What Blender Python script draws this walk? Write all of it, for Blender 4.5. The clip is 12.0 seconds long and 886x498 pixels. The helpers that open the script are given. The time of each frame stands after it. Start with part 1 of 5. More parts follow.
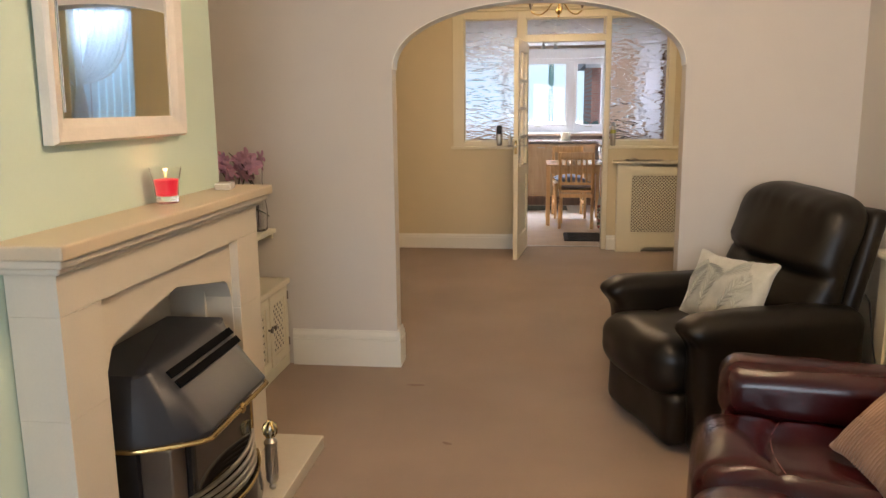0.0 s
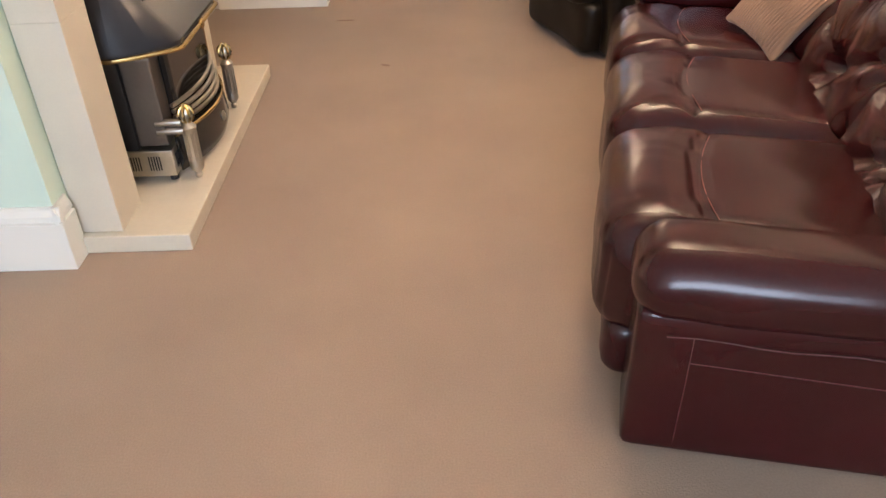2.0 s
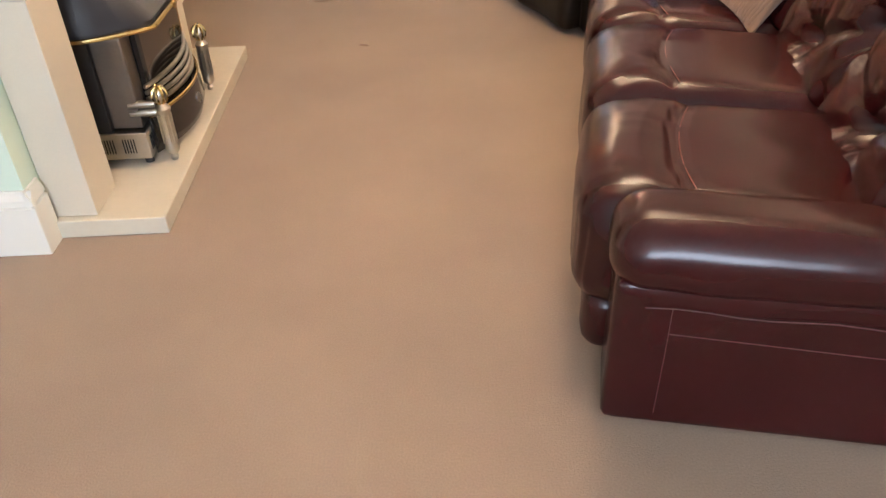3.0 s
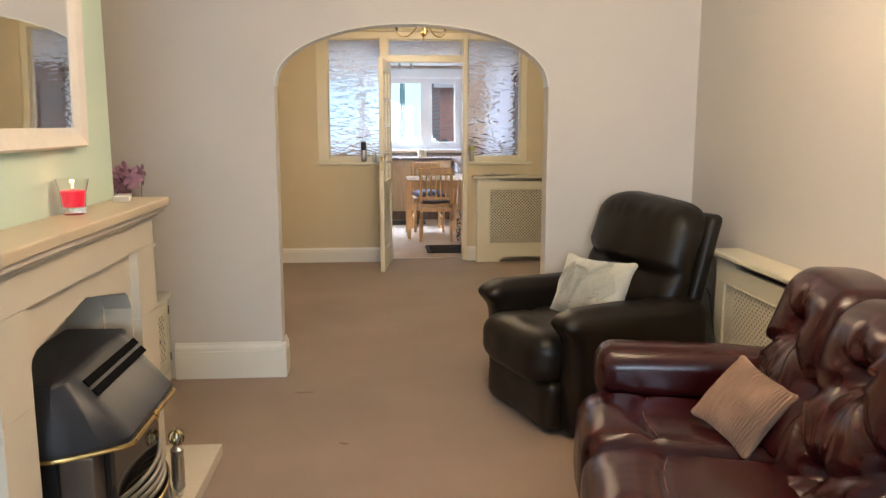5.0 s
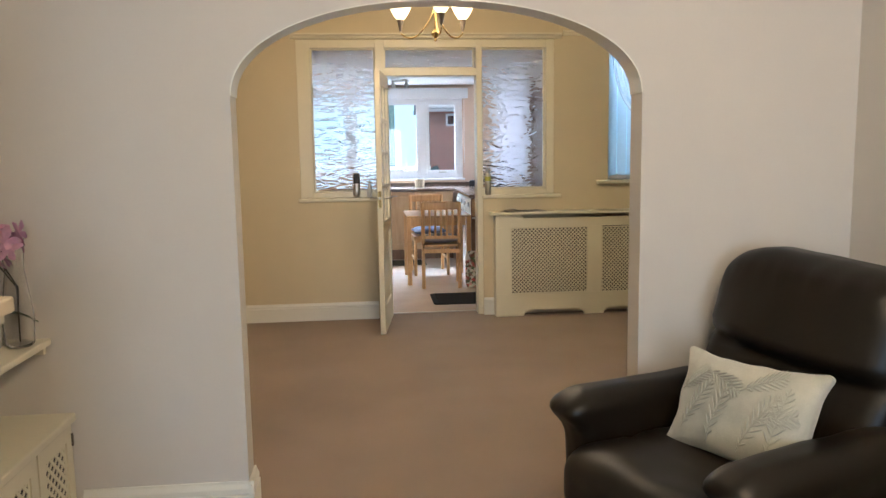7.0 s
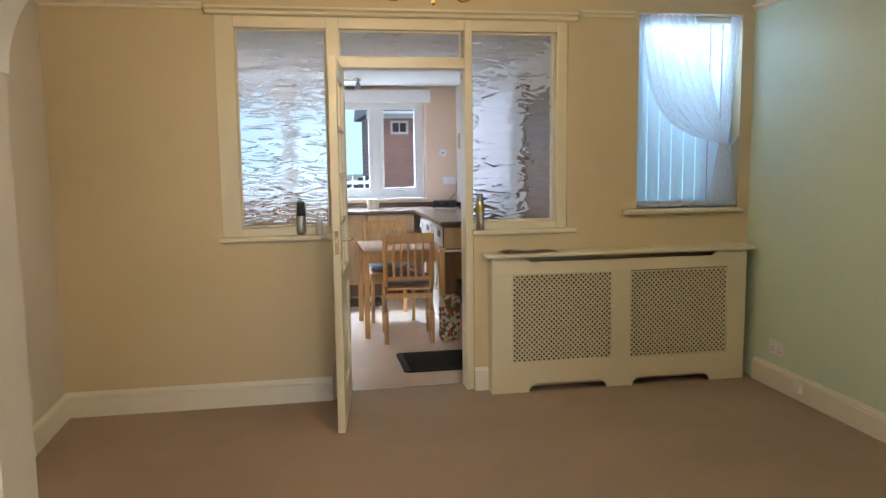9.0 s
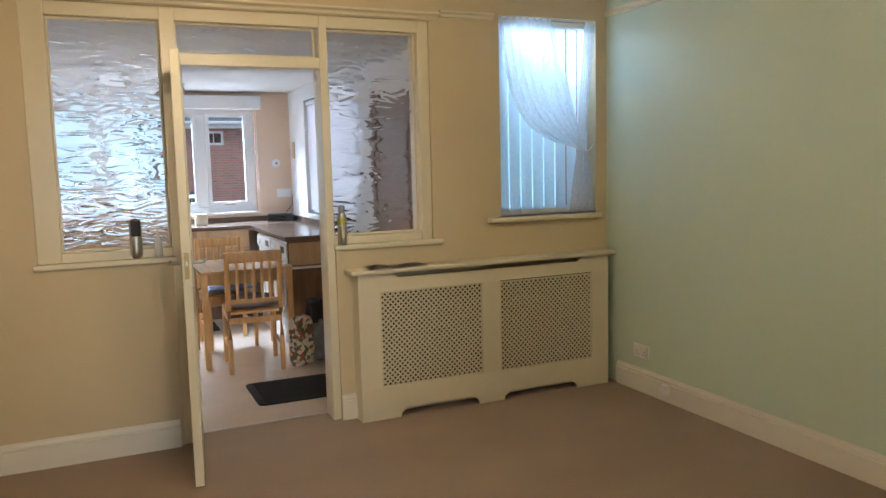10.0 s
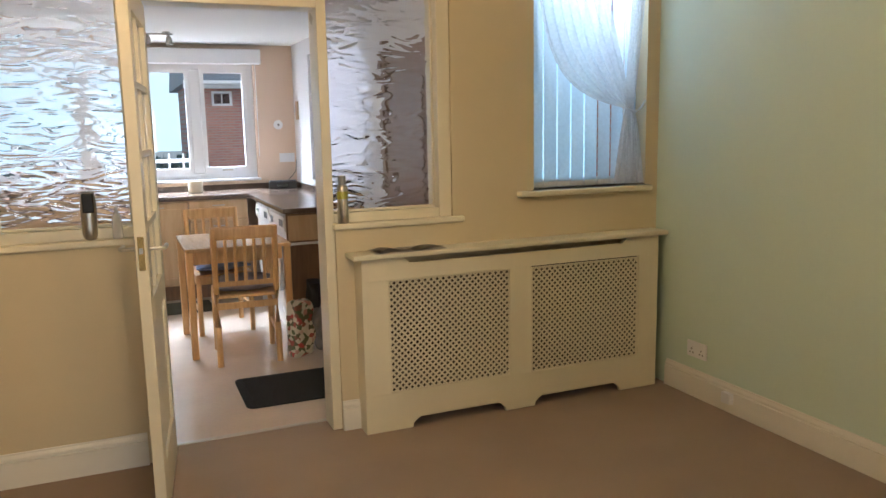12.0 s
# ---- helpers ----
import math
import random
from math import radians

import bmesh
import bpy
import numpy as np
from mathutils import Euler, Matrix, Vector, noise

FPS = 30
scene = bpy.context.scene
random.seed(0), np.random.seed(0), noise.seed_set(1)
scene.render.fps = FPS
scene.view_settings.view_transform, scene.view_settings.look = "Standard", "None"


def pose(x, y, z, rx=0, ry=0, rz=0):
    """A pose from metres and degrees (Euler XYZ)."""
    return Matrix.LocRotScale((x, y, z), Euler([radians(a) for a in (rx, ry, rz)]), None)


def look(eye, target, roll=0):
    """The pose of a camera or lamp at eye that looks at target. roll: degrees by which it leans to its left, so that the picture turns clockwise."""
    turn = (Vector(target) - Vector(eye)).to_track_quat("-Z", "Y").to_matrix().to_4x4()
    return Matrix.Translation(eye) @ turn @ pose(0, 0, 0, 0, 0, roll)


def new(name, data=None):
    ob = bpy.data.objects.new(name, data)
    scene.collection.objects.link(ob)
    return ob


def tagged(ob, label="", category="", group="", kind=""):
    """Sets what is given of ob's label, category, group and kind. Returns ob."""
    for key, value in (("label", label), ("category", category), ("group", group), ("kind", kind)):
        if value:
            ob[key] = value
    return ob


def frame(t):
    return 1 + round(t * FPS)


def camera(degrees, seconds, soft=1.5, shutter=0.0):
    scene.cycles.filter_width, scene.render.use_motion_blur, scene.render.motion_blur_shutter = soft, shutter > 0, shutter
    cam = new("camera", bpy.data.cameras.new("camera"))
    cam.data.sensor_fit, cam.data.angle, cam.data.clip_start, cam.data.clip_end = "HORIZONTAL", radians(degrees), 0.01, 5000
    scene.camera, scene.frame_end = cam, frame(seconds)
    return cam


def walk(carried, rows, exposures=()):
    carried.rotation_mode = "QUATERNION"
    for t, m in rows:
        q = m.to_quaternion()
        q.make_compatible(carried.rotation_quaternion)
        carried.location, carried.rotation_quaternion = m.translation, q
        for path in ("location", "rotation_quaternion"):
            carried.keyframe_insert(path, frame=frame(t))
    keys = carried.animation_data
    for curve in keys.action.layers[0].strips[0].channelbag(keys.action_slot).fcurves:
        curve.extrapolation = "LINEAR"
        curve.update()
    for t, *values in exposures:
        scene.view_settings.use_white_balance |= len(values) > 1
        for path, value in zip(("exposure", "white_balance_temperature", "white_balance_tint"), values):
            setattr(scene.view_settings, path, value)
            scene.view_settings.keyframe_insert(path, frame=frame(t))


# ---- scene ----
cam = camera(59.8, 12.0)
PATH = [
    (0, (0.465, 0.248, 1.391), (0.223, 2.2, 1.028), -0.6),
    (0.5, (0.352, 0.094, 1.371), (0.266, 2.04, 0.917), -0.6),
    (1, (0.316, -0.015, 1.325), (0.337, 1.875, 0.671), -0.5),
    (1.5, (0.337, -0.073, 1.298), (0.36, 1.723, 0.419), -0.4),
    (2, (0.333, -0.111, 1.264), (0.335, 1.546, 0.143), -1.7),
    (2.5, (0.318, -0.132, 1.223), (0.344, 1.441, -0.012), -2.0),
    (3, (0.355, -0.109, 1.235), (0.387, 1.526, 0.083), -2.1),
    (3.5, (0.36, -0.102, 1.275), (0.42, 1.715, 0.444), -1.4),
    (5.5, (0.277, 0.228, 1.422), (0.436, 2.201, 1.137), 0.1),
    (6, (0.304, 0.602, 1.45), (0.423, 2.581, 1.191), -0.1),
    (6.5, (0.216, 1.023, 1.43), (0.4, 2.999, 1.177), -0.6),
    (7, (0.183, 1.466, 1.388), (0.372, 3.441, 1.132), -0.9),
    (8.8, (0.115, 3.058, 1.472), (0.409, 5.021, 1.227), -0.9),
    (9, (0.103, 3.199, 1.466), (0.457, 5.153, 1.226), -0.7),
    (9.5, (-0.012, 3.495, 1.447), (0.625, 5.377, 1.218), -1.4),
    (10, (-0.076, 3.619, 1.452), (0.734, 5.434, 1.232), -1.4),
    (10.5, (-0.097, 3.647, 1.462), (0.688, 5.472, 1.231), -0.5),
    (11, (0.023, 3.757, 1.447), (0.709, 5.615, 1.166), 0.3),
    (11.5, (0.165, 3.978, 1.455), (0.77, 5.854, 1.114), -0.1),
    (12, (0.207, 4.312, 1.446), (0.973, 6.133, 1.134), -1.1),
]
walk(cam, [(t, look(eye, target, roll)) for t, eye, target, roll in PATH],
     exposures=[(0.0, -0.06, 6500, 13), (1.2, 0.42, 6250, 15), (2.4, 0.66, 6050, 17), (3.1, 0.73, 6250, 14), (3.5, 0.74, 6500, 9), (5.5, 0.06, 5800, 8), (7.2, 0.10, 5700, 6), (9.0, -0.06, 5900, 5), (10.5, -0.08, 6000, 6), (12.0, -0.03, 6350, 8)])

# ---- light ----
world = bpy.data.worlds.new("overcast_sky")
scene.world = world
world.use_nodes = True
wn = world.node_tree.nodes
wl = world.node_tree.links
sky = wn.new("ShaderNodeTexSky")
sky.sky_type, sky.sun_disc = "NISHITA", False
sky.sun_elevation, sky.sun_rotation = radians(49), radians(335)
sky.air_density, sky.dust_density = 1.2, 1.0
wl.new(sky.outputs[0], wn["Background"].inputs[0])
wn["Background"].inputs[1].default_value = 0.15


def lamp(name, kind, power, colour, m, size=0.1, size_y=None):
    data = bpy.data.lights.new(name, kind)
    data.energy, data.color = power, colour
    if kind == "AREA":
        data.shape, data.size, data.size_y = "RECTANGLE", size, size_y or size
    elif kind == "POINT":
        data.shadow_soft_size = size
    ob = new(name, data)
    ob.matrix_world = m
    return ob


sun_lamp = bpy.data.lights.new("sun", "SUN")
sun_lamp.energy, sun_lamp.angle, sun_lamp.color = 1.5, radians(12), (1.0, 0.96, 0.9)
new("sun", sun_lamp).matrix_world = look((0, 0, 10), (-2.6, 5.5, 3.0))
WARM, COOL = (1.0, 0.72, 0.45), (0.76, 0.88, 1.0)
# daylight in the openings: front bay, side window of the back room, kitchen
lamp("front_window_daylight", "AREA", 95, COOL, pose(0.25, -3.14, 1.55, 90, 0, 0), 2.1, 1.3)
lamp("back_window_daylight", "AREA", 4.2, (0.34, 0.70, 0.97), pose(2.55, 8.26, 1.72, 90, 0, 180), 0.66, 1.2)
lamp("kitchen_side_daylight", "AREA", 6, (0.80, 0.84, 1.0), pose(1.97, 10.35, 1.6, 90, 0, 90), 1.5, 1.0)
lamp("kitchen_window_daylight", "AREA", 2200, (0.68, 0.80, 1.0), look((0.25, 13.1, 3.3), (0.35, 10.6, 0.7)), 2.6, 1.3)
for bx, by in ((0.40, 6.15), (0.77, 6.15), (0.62, 5.92)):
    lamp("chandelier_bulb", "POINT", 15.5, WARM, pose(bx, by, 2.20), 0.035)
for bx, by in ((0.70, 2.14), (1.00, 2.14), (0.85, 1.87)):
    lamp("pendant_bulb", "POINT", 21, WARM, pose(bx, by, 2.24), 0.035)


# ---- materials ----
def mat(name, colour, rough=0.5, metal=0.0, vary=0.08, scale=6.0, fine=120.0, bump=0.15, dist=0.002, spec=0.5, coat=0.0,
        sheen=0.0, dark=None, transmission=0.0, subsurface=0.0, rough_vary=0.06, weights=(0.95, 0.45), spread=(0.35, 0.95)):
    m = bpy.data.materials.new(name)
    m.use_nodes = True
    n, l = m.node_tree.nodes, m.node_tree.links
    b = n["Principled BSDF"]
    tc = n.new("ShaderNodeTexCoord")
    big = n.new("ShaderNodeTexNoise")
    big.inputs["Scale"].default_value, big.inputs["Detail"].default_value = scale, 5
    small = n.new("ShaderNodeTexNoise")
    small.inputs["Scale"].default_value, small.inputs["Detail"].default_value = fine, 3
    l.new(tc.outputs["Object"], big.inputs["Vector"])
    l.new(tc.outputs["Object"], small.inputs["Vector"])
    mix = n.new("ShaderNodeMix")
    mix.data_type = "RGBA"
    other = dark or tuple(c * (1 - 2.4 * vary) for c in colour)
    mix.inputs["A"].default_value, mix.inputs["B"].default_value = (*other, 1), (*colour, 1)
    add = n.new("ShaderNodeMath")
    add.operation = "MULTIPLY_ADD"
    l.new(small.outputs["Fac"], add.inputs[0])
    add.inputs[1].default_value = weights[1]
    half = n.new("ShaderNodeMath")
    half.operation = "MULTIPLY"
    half.inputs[1].default_value = weights[0]
    l.new(big.outputs["Fac"], half.inputs[0])
    l.new(half.outputs[0], add.inputs[2])
    ramp = n.new("ShaderNodeMapRange")
    ramp.inputs["From Min"].default_value, ramp.inputs["From Max"].default_value = spread
    l.new(add.outputs[0], ramp.inputs["Value"])
    l.new(ramp.outputs[0], mix.inputs["Factor"])
    l.new(mix.outputs["Result"], b.inputs["Base Color"])
    rr = n.new("ShaderNodeMapRange")
    rr.inputs["To Min"].default_value, rr.inputs["To Max"].default_value = max(rough - rough_vary, 0.02), min(rough + rough_vary, 1)
    l.new(big.outputs["Fac"], rr.inputs["Value"])
    l.new(rr.outputs[0], b.inputs["Roughness"])
    b.inputs["Metallic"].default_value = metal
    b.inputs["Specular IOR Level"].default_value = spec
    b.inputs["Coat Weight"].default_value = coat
    b.inputs["Sheen Weight"].default_value = sheen
    b.inputs["Transmission Weight"].default_value = transmission
    b.inputs["Subsurface Weight"].default_value = subsurface
    if bump:
        bn = n.new("ShaderNodeBump")
        bn.inputs["Strength"].default_value, bn.inputs["Distance"].default_value = bump, dist
        l.new(small.outputs["Fac"], bn.inputs["Height"])
        l.new(bn.outputs[0], b.inputs["Normal"])
    return m


def wood(name, light, dark, scale=14.0, rough=0.35, axis="Z", bump=0.1):
    m = mat(name, light, rough, bump=0)
    n, l = m.node_tree.nodes, m.node_tree.links
    b = n["Principled BSDF"]
    tc = n.new("ShaderNodeTexCoord")
    mp = n.new("ShaderNodeMapping")
    mp.inputs["Scale"].default_value = {"X": (0.12, 1, 1), "Y": (1, 0.12, 1), "Z": (1, 1, 0.12)}[axis]
    nz = n.new("ShaderNodeTexNoise")
    nz.inputs["Scale"].default_value, nz.inputs["Detail"].default_value, nz.inputs["Distortion"].default_value = scale * 3, 6, 0.8
    mix = n.new("ShaderNodeMix")
    mix.data_type = "RGBA"
    mix.inputs["A"].default_value, mix.inputs["B"].default_value = (*dark, 1), (*light, 1)
    rp = n.new("ShaderNodeMapRange")
    rp.inputs["From Min"].default_value, rp.inputs["From Max"].default_value = 0.32, 0.62
    oi = n.new("ShaderNodeObjectInfo")
    hs = n.new("ShaderNodeHueSaturation")
    vr = n.new("ShaderNodeMapRange")
    vr.inputs["To Min"].default_value, vr.inputs["To Max"].default_value = 0.9, 1.08
    l.new(tc.outputs["Object"], mp.inputs[0])
    l.new(mp.outputs[0], nz.inputs["Vector"])
    l.new(nz.outputs["Fac"], rp.inputs["Value"])
    l.new(rp.outputs[0], mix.inputs["Factor"])
    l.new(oi.outputs["Random"], vr.inputs["Value"])
    l.new(vr.outputs[0], hs.inputs["Value"])
    l.new(mix.outputs["Result"], hs.inputs["Color"])
    l.new(hs.outputs[0], b.inputs["Base Color"])
    if bump:
        bn = n.new("ShaderNodeBump")
        bn.inputs["Strength"].default_value, bn.inputs["Distance"].default_value = bump, 0.001
        l.new(nz.outputs["Fac"], bn.inputs["Height"])
        l.new(bn.outputs[0], b.inputs["Normal"])
    return m


def leather(name, colour, dark, rough, grain=420.0, spec=0.36):
    """Fine-grained hide; its folds and creases are in the meshes."""
    return mat(name, colour, rough, vary=0.1, scale=4, fine=grain, bump=0.06, dist=0.0006, dark=dark, rough_vary=0.05, spec=spec, weights=(1.0, 0.2), spread=(0.3, 0.9))


def glow(name, colour, strength, base=(0.9, 0.85, 0.75)):
    m = mat(name, base, 0.4, bump=0)
    b = m.node_tree.nodes["Principled BSDF"]
    b.inputs["Emission Color"].default_value, b.inputs["Emission Strength"].default_value = (*colour, 1), strength
    return m


def glass(name, colour=(1, 1, 1), rough=0.0, wave=0.0):
    m = bpy.data.materials.new(name)
    m.use_nodes = True
    n, l = m.node_tree.nodes, m.node_tree.links
    b = n["Principled BSDF"]
    b.inputs["Base Color"].default_value = (*colour, 1)
    b.inputs["Transmission Weight"].default_value, b.inputs["Roughness"].default_value, b.inputs["IOR"].default_value = 1.0, rough, 1.48
    if wave:
        tc = n.new("ShaderNodeTexCoord")
        mp = n.new("ShaderNodeMapping")
        mp.inputs["Scale"].default_value = (0.45, 1.0, 1.5)
        nz = n.new("ShaderNodeTexNoise")
        nz.inputs["Scale"].default_value, nz.inputs["Detail"].default_value, nz.inputs["Distortion"].default_value = 14.5, 1.0, 0.8
        bn = n.new("ShaderNodeBump")
        bn.inputs["Strength"].default_value, bn.inputs["Distance"].default_value = wave, 0.022
        l.new(tc.outputs["Object"], mp.inputs[0])
        l.new(mp.outputs[0], nz.inputs["Vector"])
        l.new(nz.outputs["Fac"], bn.inputs["Height"])
        l.new(bn.outputs[0], b.inputs["Normal"])
    return m


def cloth(name, colour, density):
    """Thin woven cloth that lets part of the light through."""
    m = bpy.data.materials.new(name)
    m.use_nodes = True
    n, l = m.node_tree.nodes, m.node_tree.links
    n.remove(n["Principled BSDF"])
    d, t, p = n.new("ShaderNodeBsdfDiffuse"), n.new("ShaderNodeBsdfTranslucent"), n.new("ShaderNodeBsdfTransparent")
    d.inputs[0].default_value = t.inputs[0].default_value = (*colour, 1)
    a, c = n.new("ShaderNodeMixShader"), n.new("ShaderNodeMixShader")
    a.inputs[0].default_value = 0.6
    tc, nz, rp = n.new("ShaderNodeTexCoord"), n.new("ShaderNodeTexNoise"), n.new("ShaderNodeMapRange")
    nz.inputs["Scale"].default_value = 60
    rp.inputs["To Min"].default_value, rp.inputs["To Max"].default_value = max(density - 0.12, 0), min(density + 0.12, 1)
    l.new(tc.outputs["Object"], nz.inputs["Vector"])
    l.new(nz.outputs["Fac"], rp.inputs["Value"])
    l.new(d.outputs[0], a.inputs[1])
    l.new(t.outputs[0], a.inputs[2])
    l.new(rp.outputs[0], c.inputs[0])
    l.new(p.outputs[0], c.inputs[1])
    l.new(a.outputs[0], c.inputs[2])
    l.new(c.outputs[0], n["Material Output"].inputs[0])
    return m


def brick_material(name):
    m = mat(name, (0.30, 0.09, 0.06), 0.9, bump=0.3)
    n, l = m.node_tree.nodes, m.node_tree.links
    tc, mp, bk = n.new("ShaderNodeTexCoord"), n.new("ShaderNodeMapping"), n.new("ShaderNodeTexBrick")
    mp.inputs["Rotation"].default_value = (radians(90), 0, 0)
    bk.inputs["Color1"].default_value, bk.inputs["Color2"].default_value = (0.50, 0.21, 0.17, 1), (0.40, 0.165, 0.135, 1)
    bk.inputs["Mortar"].default_value = (0.36, 0.30, 0.27, 1)
    bk.inputs["Scale"].default_value, bk.inputs["Mortar Size"].default_value = 1.0, 0.012
    bk.inputs["Brick Width"].default_value, bk.inputs["Row Height"].default_value = 0.215, 0.065
    l.new(tc.outputs["Object"], mp.inputs[0])
    l.new(mp.outputs[0], bk.inputs["Vector"])
    l.new(bk.outputs["Color"], n["Principled BSDF"].inputs["Base Color"])
    return m


WALL = mat("warm_white_wall_paint", (0.64, 0.60, 0.55), 0.75, vary=0.02, scale=1.5, fine=90, bump=0.12)
CREAM = mat("cream_wall_paint", (0.655, 0.560, 0.372), 0.7, vary=0.02, scale=1.5, fine=90, bump=0.12)
MINT = mat("mint_green_wall_paint", (0.61, 0.73, 0.61), 0.6, vary=0.02, scale=1.5, fine=90, bump=0.12)
CEIL = mat("white_ceiling_paint", (0.78, 0.77, 0.73), 0.85, vary=0.015, scale=2, fine=60, bump=0.2)
GLOSS = mat("white_gloss_paint", (0.80, 0.78, 0.70), 0.30, vary=0.008, scale=3, fine=40, bump=0.05)
IVORY = mat("ivory_gloss_paint", (0.77, 0.712, 0.54), 0.3, vary=0.025, scale=3, fine=40, bump=0.05)
CARPET = mat("brown_carpet", (0.325, 0.236, 0.168), 0.97, vary=0.11, scale=1.5, fine=210, bump=0.4, dist=0.003, spec=0.05, sheen=0.22, weights=(1.0, 0.55), spread=(0.45, 1.0))
SCUFF = mat("dark_carpet_pile", (0.27, 0.18, 0.125), 0.97, vary=0.2, fine=190, bump=0.8, dist=0.005)
STONE = mat("cream_cast_stone", (0.63, 0.565, 0.45), 0.6, vary=0.035, scale=5, fine=160, bump=0.15)
HEARTH = mat("polished_cream_hearth", (0.66, 0.59, 0.46), 0.22, vary=0.04, scale=6, fine=60, bump=0.03)
BLACKL = leather("black_brown_leather", (0.0105, 0.0075, 0.0045), (0.007, 0.005, 0.003), 0.40, 420, 0.30)
OXBLOOD = leather("oxblood_leather", (0.036, 0.0046, 0.0052), (0.025, 0.0032, 0.0037), 0.22, 420, 0.40)
# pale colour stands for the highlight along the seat seams' dark groove
STITCH = mat("seam_highlight", (0.20, 0.09, 0.07), 0.6, vary=0.1, fine=200)
# near-black colour for the shade inside the hood's vent slots
VOID = mat("slot_shade_black", (0.003, 0.003, 0.003), 0.9, vary=0.1, spec=0.1)
ARMSTITCH = mat("sunk_arm_seam", (0.09, 0.03, 0.03), 0.6, vary=0.1, fine=200)
CHARCOAL = mat("charcoal_enamel", (0.019, 0.020, 0.025), 0.40, vary=0.08, fine=300, bump=0.08)
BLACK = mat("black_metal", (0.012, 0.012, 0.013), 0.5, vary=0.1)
BRASS = mat("polished_brass", (0.72, 0.52, 0.22), 0.2, 1.0, vary=0.1, bump=0.05)
STEEL = mat("brushed_steel", (0.55, 0.52, 0.46), 0.3, 1.0, vary=0.08, bump=0.08)
DULL = mat("bronze_grey_metal", (0.20, 0.17, 0.14), 0.38, 0.8, vary=0.08)
DARKGLASS = mat("smoked_glass", (0.016, 0.013, 0.011), 0.06, vary=0.1, bump=0.02, spec=0.7)
SILVER = mat("mirror_silver", (0.93, 0.94, 0.93), 0.015, 1.0, vary=0.0, bump=0, rough_vary=0.005)
FRAMEW = mat("limed_white_frame", (0.74, 0.68, 0.60), 0.45, vary=0.05, scale=18, fine=140)
PALEWOOD = wood("beech_wood", (0.70, 0.42, 0.18), (0.58, 0.32, 0.12))
TABLEWOOD = wood("beech_tabletop", (0.66, 0.44, 0.24), (0.56, 0.35, 0.17), rough=0.2, axis="Y")
UNITWOOD = wood("maple_unit_laminate", (0.62, 0.43, 0.24), (0.54, 0.35, 0.18), scale=8)
BROWNWOOD = wood("oak_brown_panel", (0.22, 0.12, 0.06), (0.14, 0.075, 0.04), scale=8)
WORKTOP = mat("brown_mottled_worktop", (0.16, 0.105, 0.075), 0.18, vary=0.2, scale=28, fine=160, bump=0.02)
PVC = mat("white_pvc", (0.82, 0.83, 0.84), 0.3, vary=0.015, bump=0.02)
APPLIANCE = mat("white_enamel_appliance", (0.80, 0.79, 0.76), 0.25, vary=0.015, bump=0.0)
PEACH = mat("peach_wall_paint", (0.76, 0.58, 0.44), 0.7, vary=0.02, scale=1.5, bump=0.1)
KWHITE = mat("white_kitchen_paint", (0.80, 0.79, 0.78), 0.6, vary=0.015, scale=2)
TILE = mat("cream_vinyl_tile", (0.72, 0.60, 0.49), 0.16, vary=0.05, scale=4, fine=60, bump=0.02)
RUBBER = mat("black_ribbed_mat", (0.018, 0.017, 0.017), 0.85, vary=0.15, fine=300, bump=0.5)
SAGE = mat("silver_grey_velvet", (0.50, 0.49, 0.41), 0.6, vary=0.12, scale=20, fine=240, bump=0.3, sheen=0.6)
BASKET = mat("tan_woven_fabric", (0.34, 0.195, 0.115), 0.85, vary=0.12, fine=200, bump=0.4, sheen=0.3)
GREYPAD = mat("grey_seat_pad", (0.36, 0.32, 0.33), 0.9, vary=0.12, fine=200, bump=0.3)
BLUEPAD = mat("blue_striped_seat_pad", (0.30, 0.36, 0.52), 0.9, vary=0.15, fine=200, bump=0.3)
# the wax emits in place of flame light shining through it
RED = glow("self_glowing_red_wax", (1.0, 0.02, 0.05), 0.45, (0.85, 0.02, 0.05))
FLAME = glow("flame", (1.0, 0.45, 0.12), 5.0)
SHADE = glow("frosted_shade", (1.0, 0.70, 0.38), 3.2)
CLEAR = glass("clear_glass")
PANE = glass("window_pane", (0.97, 0.99, 1.0))
WAVY = glass("rippled_obscure_glass", (0.97, 0.98, 1.0), 0.02, 1.0)
PETAL = mat("pink_orchid_petal", (0.70, 0.38, 0.52), 0.6, vary=0.15, scale=40, bump=0.05, subsurface=0.2)
STEM = mat("dark_stem", (0.05, 0.035, 0.02), 0.6, vary=0.2)
LEAFM = mat("orchid_leaf_green", (0.05, 0.09, 0.03), 0.4, vary=0.2)
POT = mat("white_glazed_pot", (0.76, 0.74, 0.70), 0.15, vary=0.02, bump=0.0)
PAPER = mat("printed_paper", (0.55, 0.50, 0.42), 0.7, vary=0.1, fine=30)
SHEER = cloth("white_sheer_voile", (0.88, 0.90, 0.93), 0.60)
# white vanes, with the blue of the daylight mixed into their colour
VANE = cloth("daylight_tinted_vane", (0.74, 0.86, 0.96), 0.93)
BLINDC = cloth("white_roller_blind", (0.85, 0.86, 0.88), 0.95)
BRICKM = brick_material("red_facing_brick")
SLATE = mat("grey_roof_slate", (0.24, 0.27, 0.31), 0.6, vary=0.15, scale=3)
CONCRETE = mat("grey_concrete", (0.42, 0.42, 0.41), 0.9, vary=0.12, scale=2, fine=80, bump=0.4)
GRASS = mat("rough_grass", (0.07, 0.09, 0.04), 0.95, vary=0.25, scale=3, fine=200, bump=0.6)
# bluish tone puts the outdoor haze into the hedge's colour
FOLIAGE = mat("haze_tinted_foliage", (0.10, 0.17, 0.17), 0.8, vary=0.3, scale=8)


